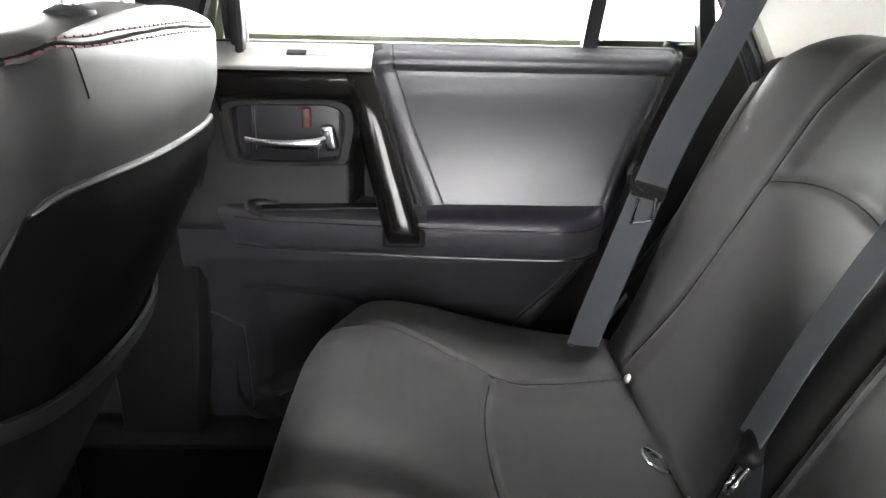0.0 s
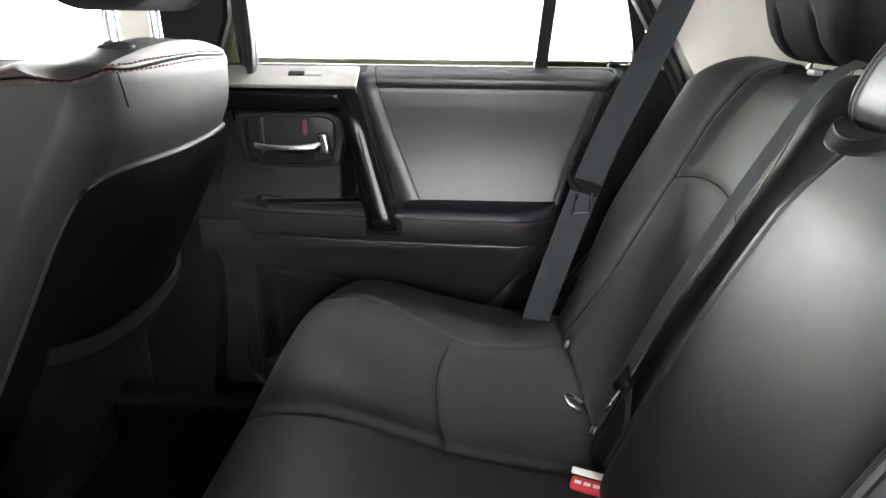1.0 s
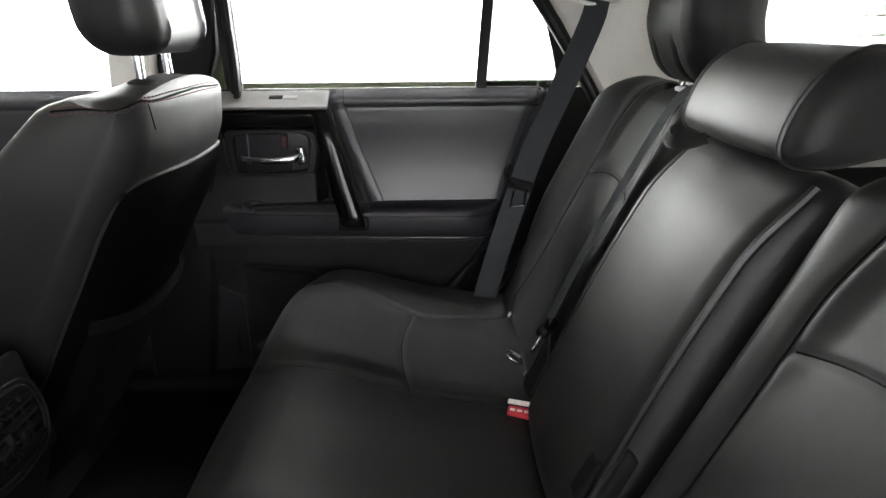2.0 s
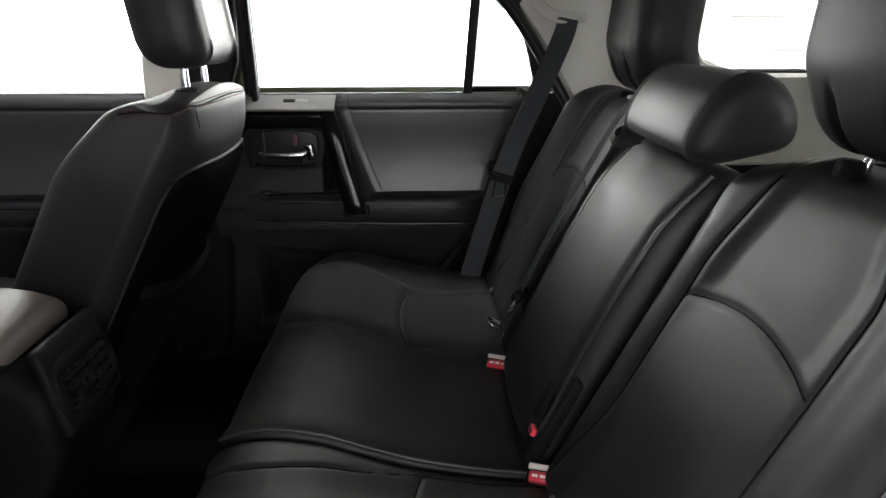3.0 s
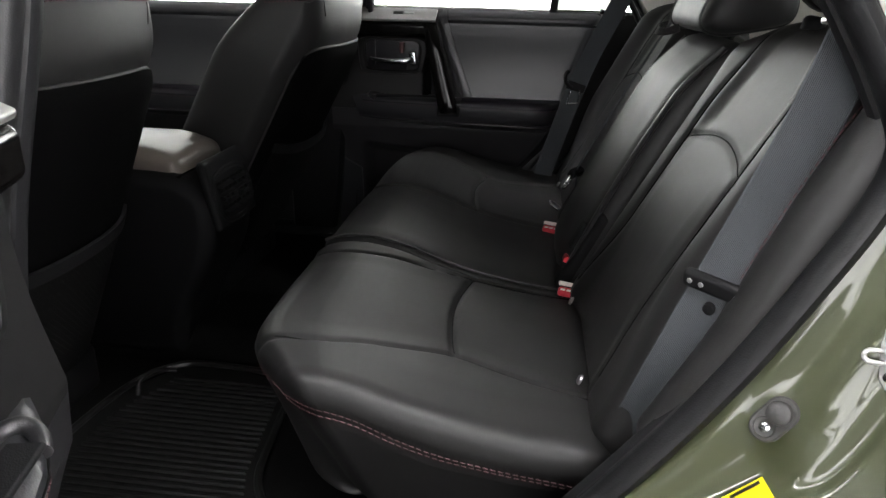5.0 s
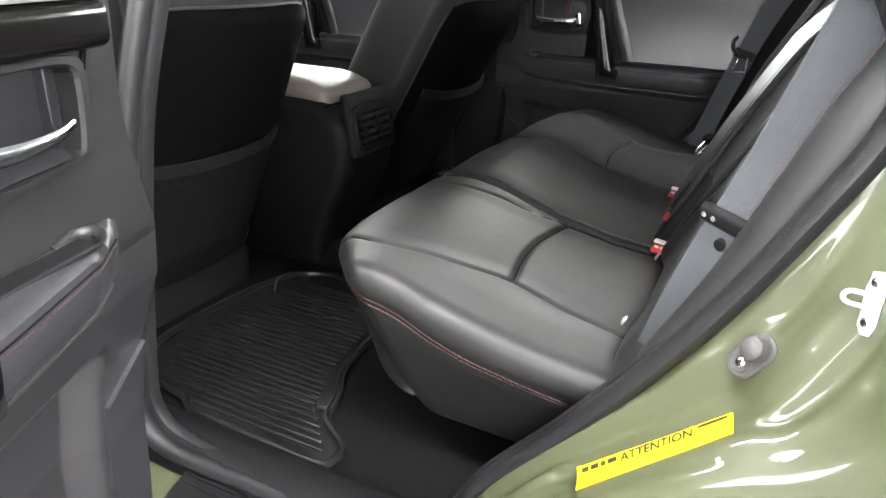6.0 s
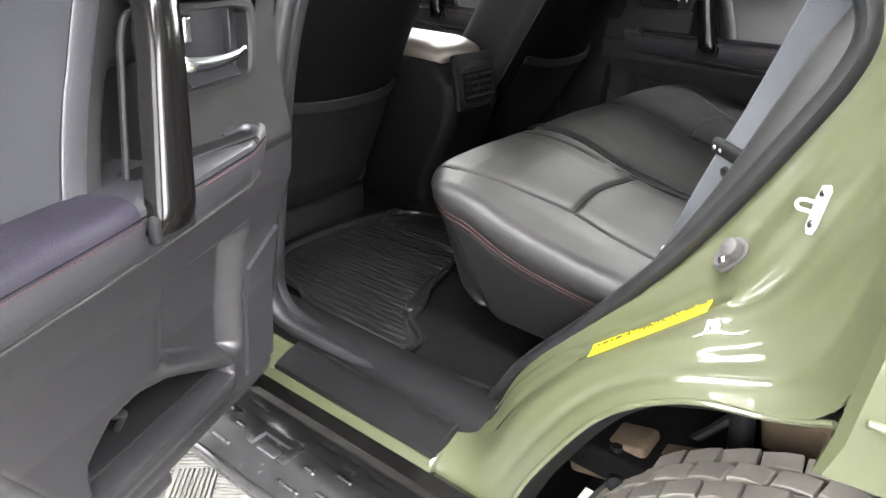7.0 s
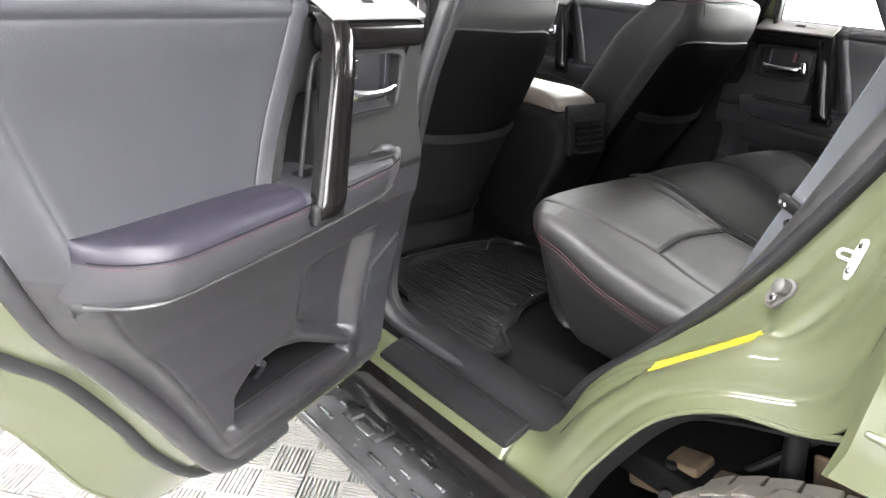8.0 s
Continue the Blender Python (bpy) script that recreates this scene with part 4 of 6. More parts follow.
    for x in xs:
        e = arm_edge(x)
        g = 0.004 * float(1 - ease(x, -0.78, -0.7))
        o = 0.745 - 0.03 * max(0.0, (x - (xa - 0.085)) / 0.085)
        rows.append([((x if front else min(x, rear(zz) - 0.014)) + shift, -yy, zz) for yy, zz in ((o, 1.130 - g), (min(o - 0.01, e + 0.05), 1.132 - g), (e + 0.02, 1.1325 - g), (e + 0.008, 1.130), (e + 0.0015, 1.124), (e, 1.114), (e + 0.002, 1.095), (e + 0.007, 1.078), (e + 0.012, 1.0695), (e + 0.020, 1.066), (min(o - 0.01, e + 0.045), 1.053), (min(o - 0.005, e + 0.075), 1.04), (o, 1.03))])
    g = np.array(rows)
    nn, k = g.shape[:2]
    f = [(i * k + j, (i + 1) * k + j, (i + 1) * k + j + 1, i * k + j + 1) for i in range(nn - 1) for j in range(k - 1)]
    f += [tuple(range(k)), tuple((nn - 1) * k + j for j in range(k - 1, -1, -1))]
    arm = part("armrest", (g.reshape(-1, 3), f), ARM_SIDE, d, "dark padded door armrest")
    # padded top, rolled over the edge down to the seam
    rows = []
    for x in np.concatenate([np.linspace(-0.425, xa - 0.085, 44), xa - 0.085 * (1 - np.sin(np.linspace(0.05, 1.5, 20)))]):
        e, o = arm_edge(x), float(np.interp(x, [-0.43, -0.40, -0.36, -0.3, -0.24, -0.19, -0.13, 0.1], [0.675, 0.698, 0.705, 0.706, 0.706, 0.707, 0.71, 0.715]))
        o = max(o, e + 0.012)
        lip = [(e - 0.0012, 1.1145), (e - 0.0008, 1.119), (e + 0.0006, 1.1245), (e + 0.0035, 1.1295), (e + 0.008, 1.1335)]
        xx = x if front else min(x, rear(1.12) - 0.012)
        rows.append([(xx + shift, -yy, zz) for yy, zz in lip] + [(xx + shift, -(e + 0.008 + (o - e - 0.008) * t), 1.1335 + 0.0052 * math.sin(math.pi / 2 * min(1.0, t * 2.2)) - 0.004 * t) for t in np.linspace(0.1, 1, 12)])
    part("armrest_pad", sheet(np.array(rows)[:, ::-1], 0.004), ARMREST, arm, "dark plum padded armrest top")
    sx = np.concatenate([np.linspace(-0.72, xa - 0.085, 60), xa - 0.085 * (1 - np.sin(np.linspace(0.05, 1.2, 12)))])
    seam = [(x, -arm_edge(x) + 0.0004, 1.1125) for x in sx]
    part("stitching", sh(dashes(seam, 0.005, 0.0025, 0.0006)), THREAD, arm, "dark red stitching")
    part("seam", sh(tube([(x, y + 0.0002, z + 0.005) for x, y, z in seam], 0.0009, 6)), SEAM, arm)
    part("trim_line", sh(tube([(x, -arm_edge(x) - 0.013, 1.0665) for x in sx], 0.0026, 8)), PIPING, arm, "thin trim crease")
    part("pull_slot", sh(at(rbox((0.2, 0.026, 0.006), 0.0028, (3, 2, 1)), -0.578, -0.674, 1.1322, 0, 0, -6)), DARK, arm)
    part("slot_end", sh(tube(curve([(-0.655, -0.688, 1.129), (-0.685, -0.686, 1.134), (-0.697, -0.674, 1.135), (-0.692, -0.662, 1.13), (-0.675, -0.655, 1.126)], 20), 0.007, 10)), DOOR, arm)
    # switch bezel, gloss frame and grab bar
    bez = part("switch_bezel", sh(join(at(rbox((0.236, 0.06, 0.018), 0.008, (4, 3, 2)), -0.625, -0.698, 1.346), at(rbox((0.236, 0.04, 0.04), 0.011, (4, 2, 3)), -0.625, -0.671, 1.3165))), PIANO, d, "gloss black switch bezel")
    part("switch_plate", sh(at(rbox((0.232, 0.06, 0.008), 0.003, (2, 2, 1)), -0.622, -0.6775, 1.3545, -29, 0, 0)), SATIN, bez, "satin grey switch plate")
    part("window_switch", sh(at(rbox((0.028, 0.012, 0.006), 0.002, (1, 1, 1)), -0.614, -0.6795, 1.3592, -29, 0, 0)), DARK, bez)
    part("window_switch", sh(at(rbox((0.03, 0.012, 0.005), 0.002, (1, 1, 1)), -0.584, -0.6795, 1.3592, -29, 0, 0)), SILVER, bez)
    part("bezel_edge", sh(tube([(-0.742, -0.672, 1.365), (-0.742, -0.668, 1.34), (-0.735, -0.675, 1.31), (-0.715, -0.685, 1.22)], 0.003, 8)), PIANO, bez)
    gp = curve([(-0.529, -0.676, 1.347), (-0.52, -0.652, 1.328), (-0.507, -0.636, 1.28), (-0.489, -0.626, 1.21), (-0.472, -0.617, 1.15), (-0.462, -0.612, 1.115), (-0.458, -0.616, 1.098)], 44)
    bars = []
    for i, q in enumerate(gp):
        hw = 0.0205 + 0.007 * i / 43
        bars.append([(q[0] + shift + dx * hw, q[1] + dy, q[2]) for dx, dy in ((-1.0, -0.014), (-1.0, -0.003), (-0.95, 0.0025), (-0.8, 0.006), (-0.4, 0.0082), (0.0, 0.009), (0.4, 0.0082), (0.8, 0.006), (0.95, 0.0025), (1.0, -0.003), (1.03, -0.016))])
    bg = np.array(bars)
    nn, k = bg.shape[:2]
    f = [(i * k + j, (i + 1) * k + j, (i + 1) * k + (j + 1) % k, i * k + (j + 1) % k) for i in range(nn - 1) for j in range(k)]
    f += [tuple(range(k - 1, -1, -1)), tuple((nn - 1) * k + j for j in range(k))]
    bar = part("grab_bar", (bg.reshape(-1, 3), f), PIANO, d, "gloss black vertical grab bar")
    part("bar_socket", sh(at(rbox((0.064, 0.014, 0.03), 0.0068, (2, 1, 2)), -0.459, -0.617, 1.103)), DARK, bar)
    rim = [(q[0] + 1.14 * (0.018 + 0.008 * i / 43), q[1] - 0.034, q[2]) for i, q in enumerate(gp) if 12 < i < 38]
    part("bar_rim", sh(tube(curve([(rim[0][0] - 0.026, rim[0][1], rim[0][2] + 0.014), (rim[0][0] - 0.01, rim[0][1], rim[0][2] + 0.008), (rim[1][0] - 0.001, rim[1][1], rim[1][2] - 0.004)] + rim[4::3], 40), 0.0035, 8)), PLASTIC, bar)
    # dark liner and floor carry the shade inside the pocket
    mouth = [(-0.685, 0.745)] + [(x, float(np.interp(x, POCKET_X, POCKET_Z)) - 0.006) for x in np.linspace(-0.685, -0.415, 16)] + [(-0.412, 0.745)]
    part("pocket_shade_liner", sh(prism(mouth, -0.843, -0.835, 0.002)), DARK, d, "liner inside the map pocket, darkened for the shade there")
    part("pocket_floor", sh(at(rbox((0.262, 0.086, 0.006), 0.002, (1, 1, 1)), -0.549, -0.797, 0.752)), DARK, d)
    part("bottle_rib", sh(tube(curve([(-0.47, -0.752, 0.815), (-0.492, -0.76, 0.80), (-0.502, -0.775, 0.778), (-0.505, -0.79, 0.755)], 16), 0.005, 8)), DOOR, d)
    # inner handle: surround, recess with its walls, chrome pivot, lever and scoop
    ring_ = curve([(-0.545, 1.285), (-0.64, 1.292), (-0.715, 1.288), (-0.727, 1.27), (-0.722, 1.215), (-0.71, 1.2), (-0.64, 1.196), (-0.56, 1.2), (-0.545, 1.215)], 60, True)
    c_ = ring_.mean(0)
    rows = [[(c_[0] + (x - c_[0]) * k, y, c_[1] + (z - c_[1]) * k) for x, z in np.vstack([ring_, ring_[:1]])] for k, y in ((1.06, -0.698), (1.05, -0.681), (1.02, -0.676), (0.9, -0.675), (0.86, -0.678), (0.84, -0.698))]
    frm = part("handle_frame", sh(sheet(np.array(rows), 0.002)), BLACK_TRIM, d, "dark handle surround")
    part("handle_cup", sh(at(rbox((0.152, 0.004, 0.08), 0.0015, (1, 1, 1)), -0.634, -0.6955, 1.244)), CUP, frm, "glossy dark cup behind the handle")
    part("cup_divider", sh(at(rbox((0.004, 0.012, 0.07), 0.0015, (1, 1, 1)), -0.685, -0.69, 1.248)), CUP, frm)
    lever = curve([(-0.572, -0.682, 1.236), (-0.59, -0.672, 1.231), (-0.63, -0.668, 1.2295), (-0.67, -0.669, 1.2315), (-0.695, -0.673, 1.235)], 24)
    blades = [[(q[0], q[1] + dy * (1 - 0.5 * k / 23), q[2] + dz * (1 - 0.45 * k / 23)) for dy, dz in ((-0.004, 0.0085), (0.002, 0.009), (0.005, 0.005), (0.0055, -0.003), (0.002, -0.0085), (-0.006, -0.008))] for k, q in enumerate(lever)]
    bg = np.array(blades)
    nn, k = bg.shape[:2]
    f = [(i * k + j, (i + 1) * k + j, (i + 1) * k + (j + 1) % k, i * k + (j + 1) % k) for i in range(nn - 1) for j in range(k)]
    f += [tuple(range(k - 1, -1, -1)), tuple((nn - 1) * k + j for j in range(k))]
    part("lever", sh((bg.reshape(-1, 3), f)), CHROME, frm, "chrome door lever")
    part("lever_root", sh(at(rbox((0.022, 0.018, 0.04), 0.007, (3, 2, 3)), -0.572, -0.683, 1.238, 0, -10, 0)), CHROME, frm)
    part("lever_scoop", sh(sheet(np.array([[(x, -0.69 + 0.014 * t, 1.222 - 0.016 * t) for x in np.linspace(-0.59, -0.69, 8)] for t in np.linspace(0, 1, 5)]), 0.002)), CUP, frm)
    part("lock_knob", sh(at(rbox((0.014, 0.012, 0.03), 0.004, (1, 1, 2)), -0.606, -0.69, 1.266)), THREAD if SIDE < 0 else CHROME, frm)
    # window frame and glass
    lean = lambda z: -0.74 + 0.10 * (z - 1.37) / 0.33
    if front:
        fr = [(0.09, 1.37), (0.08, 1.68), (0.0, 1.70), (-0.5, 1.70), (-0.75, 1.55), (-0.8, 1.37)]
    else:
        fr = [(0.0, 1.36), (-0.06, 1.54), (-0.13, 1.64), (-0.26, 1.69), (-0.62, 1.69), (-0.69, 1.66), (-0.71, 1.5), (-0.715, 1.36)]
    part("window_frame", sh(sweep(curve([(x, lean(z), z) for x, z in fr], 70), [(-0.012, -0.012), (0.012, -0.012), (0.012, 0.012), (-0.012, 0.012)], (0, 1, 0))), RUBBER, d, "black window frame")
    if not front:
        part("window_bar", sh(sweep([(-0.187, lean(1.36) + 0.012, 1.36), (-0.18, lean(1.5) + 0.012, 1.5), (-0.17, lean(1.68) + 0.012, 1.68)], [(-0.011, -0.008), (0.011, -0.008), (0.011, 0.008), (-0.011, 0.008)], (0, 1, 0))), RUBBER, d, "black window divider bar")

    def pane(name, pts, mat, label):
        g = np.array([[(x + shift, lean(z) - 0.002, z) for x, z in col] for col in pts])
        ob = part(name, sheet(g, 0.004), mat, d, label)
        ob.visible_shadow = False

    if front:
        pane("window_pane", [[(-0.79, 1.36), (-0.52, 1.69)], [(0.085, 1.36), (0.08, 1.69)]], GLASS, "clear door glass")
    else:
        pane("window_pane", [[(-0.715, 1.36), (-0.70, 1.68)], [(-0.19, 1.36), (-0.172, 1.68)]], GLASS, "clear door glass")
        pane("quarter_pane", [[(-0.185, 1.36), (-0.17, 1.67)], [(-0.005, 1.36), (-0.14, 1.63)]], TINT, "tinted fixed quarter glass")
    return d


rear_left = car_door(False, "rear_door", "open green rear car door with black inner trim")
rear_left.matrix_basis = Matrix.Translation((HINGE[0], HINGE[1], 0.55)) @ Matrix.Rotation(radians(-70), 4, "Z")
car_door(True, "front_door", "closed green front car door with black inner trim", -1.0)
SIDE = -1
car_door(False, "rear_door", "closed rear car door with black vinyl inner panel")
car_door(True, "front_door", "closed front car door with black vinyl inner panel", -1.0)
SIDE = 1

# ---- rear bench ----
BS, BN = np.array([0.447, 0, 0.894]), np.array([-0.894, 0, 0.447])
BO = np.array([-0.15, 0, 0.90])


def back_to_world(v):
    """(y, s, w) on the reclined back to the world: s up along it, w out of it."""
    return BO + v[:, 1:2] * BS + v[:, 2:3] * BN + np.stack([np.zeros(len(v)), v[:, 0], np.zeros(len(v))], 1)


def on_back(y, s, w):
    return back_to_world(np.array([[y, s, w]], float))[0]


TOP_X = [-0.62, -0.59, -0.55, -0.50, -0.44, -0.38, -0.31, -0.22, -0.12, -0.05]
TOP_Z = [0.962, 0.988, 1.002, 1.004, 0.992, 0.969, 0.947, 0.93, 0.92, 0.918]


def cushion_top(x):
    return np.interp(x, TOP_X, TOP_Z) * 0.5 + 0.25 * (np.interp(x - 0.02, TOP_X, TOP_Z) + np.interp(x + 0.02, TOP_X, TOP_Z))


OUT_X, OUT_Y = [-0.62, -0.53, -0.484, -0.40, -0.311, -0.173, -0.1], [-0.53, -0.538, -0.545, -0.505, -0.465, -0.505, -0.52]


def outer_seam(x):
    return (np.interp(x - 0.02, OUT_X, OUT_Y) + np.interp(x, OUT_X, OUT_Y) + np.interp(x + 0.02, OUT_X, OUT_Y)) / 3


def inner_seam(x):
    return np.interp(x, [-0.62, -0.5, -0.4, -0.32, -0.1], [-0.25, -0.24, -0.215, -0.19, -0.185])


def cushion_relief(x, y):
    """Height of bolsters and seams over the plain cushion."""
    ya = -np.abs(y)
    side = np.where((y < -0.165) | (y > 0.19), 1.0, 0.0)
    d_out, d_in = ya - outer_seam(x), ya - np.where(y > 0, -0.188, inner_seam(x))
    mid = side * ease(-d_in, 0, 0.05) * ease(d_out, 0, 0.05)
    dz = -0.003 * mid + side * (groove(d_out, 0.005, 0.0045) + groove(d_in, 0.005, 0.004) * (y < 0))
    inside = ease(-d_in, -0.004, 0.008) * ease(d_out, -0.004, 0.008)
    dz = dz + side * groove(cross_seam(x, y), 0.005, 0.0055) * inside
    dz = dz + 0.006 * np.exp(-((ya + 0.35) / 0.12) ** 2) * side + 0.017 * ease(-ya, 0.43, 0.56) * ease(x, -0.47, -0.3)
    dz = dz + (1 - side) * 0.006 * np.exp(-((y - 0.01) / 0.13) ** 2)
    return dz + groove(y - 0.188, 0.008, 0.012) * (y > 0)


def cross_seam(x, y):
    return x + np.where(y > 0, 0.353, 0.328) - 0.9 * (np.abs(y) - 0.33) ** 2


def cushion_map(v, y0, y1):
    """From a plain rounded box to the shaped cushion."""
    # tight crease where the two cushions meet
    r = 0.042
    d = (y1 - y0) / 2 - v[:, 1] * (1 if y1 < 0 else -1)
    w = np.clip((r - d) / r * 3, 0, 1)
    drop = 0.13 - v[:, 2]
    v = v.copy()
    v[:, 2] += w * 0.65 * np.where(drop < r, drop, r * np.clip((0.26 - drop) / (0.26 - r), 0, 1))
    h = (v[:, 2] + 0.13) / 0.26
    x = v[:, 0] - 0.355
    y = v[:, 1] + (y0 + y1) / 2
    corner = ease(np.abs(y), 0.42, 0.66) ** 2
    x = x + np.where(y < 0, 0.10, 0.06) * corner * (1 - ease(x, -0.6, -0.3)) + 0.1 * (1 - h) * (1 - ease(x, -0.6, -0.35))
    top = cushion_top(x - np.where(y < 0, 0.10, 0.06) * corner * (1 - ease(x, -0.6, -0.3)))
    z = 0.735 + (top - 0.735) * h
    y = np.where(np.abs(y) > 0.5, y * (1 - 0.14 * (1 - h) * ease(np.abs(y), 0.5, 0.6)), y)
    z = z + cushion_relief(x, y) * ease(h, 0.75, 0.97)
    edge = groove(h - 0.78 - 0.08 * (1 - ease(x, -0.6, -0.25)), 0.03, 0.004) * (1 - ease(x, -0.2, -0.12))
    out_ = np.stack([x, y, z], 1)
    out_[:, 0] += -edge * (1 - ease(x, -0.58, -0.5))
    out_[:, 1] += np.sign(y) * edge * (np.abs(y) > 0.6)
    return out_


def cushion_shape(y0, y1):
    w = y1 - y0
    v, f = rbox((0.50, w, 0.26), 0.042, (150, int(w / 0.003), 20))
    return cushion_map(v, y0, y1), f


def cushion_seams(sgn):
    """Sunk thread lines of an outer cushion."""
    xs = np.linspace(-0.54, -0.13, 60)
    lines = [[(x, outer_seam(x)) for x in xs]] + ([[(x, inner_seam(x)) for x in xs]] if sgn > 0 else [])
    lines.append([(-(0.353 if sgn < 0 else 0.328) + 0.9 * (y + 0.33) ** 2, y) for y in np.linspace(-0.455, -0.195, 40)])
    out_ = []
    for line in lines:
        q = np.array(line)
        z = cushion_top(q[:, 0]) + cushion_relief(q[:, 0], q[:, 1] * sgn) + 0.0006
        out_.append(tube(np.stack([q[:, 0], q[:, 1] * sgn, z], 1), 0.0009, 6))
    return out_


def cushion_edge(sign, level, n=140):
    """The stitched line round the front and outer side of a bench cushion."""
    y0, y1 = (-0.65, -0.168) if sign < 0 else (-0.158, 0.65)
    hw, r, out_r = (y1 - y0) / 2, 0.042, 0.0435
    pts = [(-0.2065 - out_r + 0.0, y) for y in np.linspace((-sign) * hw * (0.85 if sign < 0 else -0.2), sign * (hw - r), 40)]
    pts += [(-0.208 - out_r * math.cos(a), sign * (hw - r + out_r * math.sin(a))) for a in np.linspace(0.1, math.pi / 2, 14)]
    pts += [(x, sign * (hw + 0.0015)) for x in np.linspace(-0.19, 0.22, 40)]
    v = np.array([(x, y, (level + 0.08 * (1 - k / (len(pts) - 1))) * 0.26 - 0.13) for k, (x, y) in enumerate(pts)])
    return curve(cushion_map(v, y0, y1), n)


def back_shape(y0, y1, centre=False):
    w, top = y1 - y0, 0.515 if centre else 0.578
    s0 = 0.02
    v, f = rbox((w, top - s0, 0.13), 0.035, (int(w / 0.003), 170, 8))
    y, s, t = v[:, 0] + (y0 + y1) / 2, v[:, 1] + (top + s0) / 2, v[:, 2] - 0.065
    frontside = ease(t, -0.06, -0.02)
    if centre:
        t = t + frontside * (0.042 - 0.012 * ((y - 0.0) / 0.15) ** 2 - 0.02 * ease(s, 0.40, 0.52) + 0.012 * np.sin((s - 0.05) * 6.2))
    else:
        t = t + frontside * back_relief(y, s)
        s = s - 0.03 * ease(np.abs(np.abs(y) - 0.4), 0.1, 0.2) ** 2 * ease(s, 0.4, 0.56)
    return back_to_world(np.stack([y, s, t], 1)), f


def back_in(s):
    return -0.235 + 0.035 * ease(-s, -0.22, -0.02) - 0.03 * ease(s, 0.4, 0.57)


def back_out(s):
    return -0.487 + 0.03 * ease(s, 0.45, 0.55) - 0.03 * ease(-s, -0.2, -0.02)


def back_relief(y, s):
    """Bolsters, panels and seams of an outer backrest."""
    ya = -np.abs(y)
    d_in, d_out = ya - back_in(s), ya - back_out(s)
    mid = ease(-d_in, 0, 0.04) * ease(d_out, 0, 0.04)
    arch = s - (0.388 - 1.6 * (ya + 0.362) ** 2)
    dz = np.where(y > 0, 0.018, 0.006) - 0.008 * mid + groove(d_in, 0.006, 0.0028) + groove(d_out, 0.006, 0.0028)
    dz = dz + groove(arch, 0.006, 0.0032) * ease(-d_in, -0.004, 0.008) * ease(d_out, -0.004, 0.008)
    dz = dz + mid * (0.012 * np.exp(-((s - 0.27) / 0.12) ** 2) - 0.003 * ease(arch, 0, 0.03))
    dz = dz + 0.010 * np.exp(-((ya + 0.205) / 0.035) ** 2) + 0.028 * ease(-ya, 0.5, 0.575) * ease(s, 0.06, 0.3)
    return dz - 0.022 * ease(s, 0.5, 0.575) ** 2


def back_seams(sgn):
    out_ = []
    ss = np.linspace(0.07, 0.53, 60)
    yy = np.linspace(-0.48, -0.242, 40)
    lines = [np.stack([back_in(ss), ss], 1), np.stack([back_out(ss), ss], 1), np.stack([yy, 0.388 - 1.6 * (yy + 0.362) ** 2], 1)]
    for q in lines:
        w = back_relief(q[:, 0] * sgn, q[:, 1]) + 0.0006
        out_.append(tube(back_to_world(np.stack([q[:, 0] * sgn, q[:, 1], w], 1)), 0.0009, 6))
    return out_


def headrest(parent, y, low=True):
    """Tall rear headrest, slightly tipped forward, with two steel posts."""
    v, f = rbox((0.12, 0.25, 0.27), 0.045, (16, 60, 40))
    h = v[:, 2] / 0.135
    v[:, 1] *= 1 - 0.1 * ease(h, 0.2, 1.0) - 0.1 * ease(-h, 0.3, 1.0)
    v[:, 0] += -0.012 * np.cos(v[:, 1] * 11) + 0.03 * ease(-h, 0.2, 1.0) + 0.012 * h
    for yy in (-0.045, 0.045):
        v[:, 0] += 0.012 * np.exp(-((v[:, 1] - yy) / 0.006) ** 2) * (1 - ease(h, -0.75, -0.4)) * (v[:, 0] < 0)
    v[:, 0] += 0.004 * np.exp(-((np.abs(v[:, 1]) - 0.095) / 0.004) ** 2) * (v[:, 0] < 0)
    head = part("headrest", (v + np.array([0.145, y, 1.54]), f), LEATHER, parent, "black leather headrest")
    for yy in (-0.05, 0.05):
        part("post", tube([(0.125, y + yy, 1.37), (0.145, y + yy, 1.43), (0.155, y + yy, 1.5)], 0.006, 12), CHROME, head)
        part("post_guide", at(lathe([(0, 0.006), (0.008, 0.006), (0.012, 0.004), (0.014, 0.0), (0.014, -0.012)], 20), 0.118, y + yy, 1.396, 0, 10, 0), DARK, head)
    part("release_button", at(rbox((0.012, 0.02, 0.008), 0.003, (1, 1, 1)), 0.096, y - 0.05, 1.4), STEEL, head)
    return head


def in_cushion(c):
    x, y, ya = c[:, 0], c[:, 1], -np.abs(c[:, 1])
    side = (y < -0.165) | (y > 0.19)
    panel = (ya > outer_seam(x)) & (ya < np.where(y > 0, -0.188, inner_seam(x)))
    return (c[:, 2] > cushion_top(x) - 0.03) & (x > -0.56) & (panel | ~side)


def in_back(c):
    d = c - BO
    sv, wv, ya = d @ BS, d @ BN, -np.abs(c[:, 1])
    return (wv > -0.03) & (sv < 0.545) & (ya > back_out(sv)) & (ya < back_in(sv))


def piping(path, r=0.0035):
    return tube(path, r, 8)


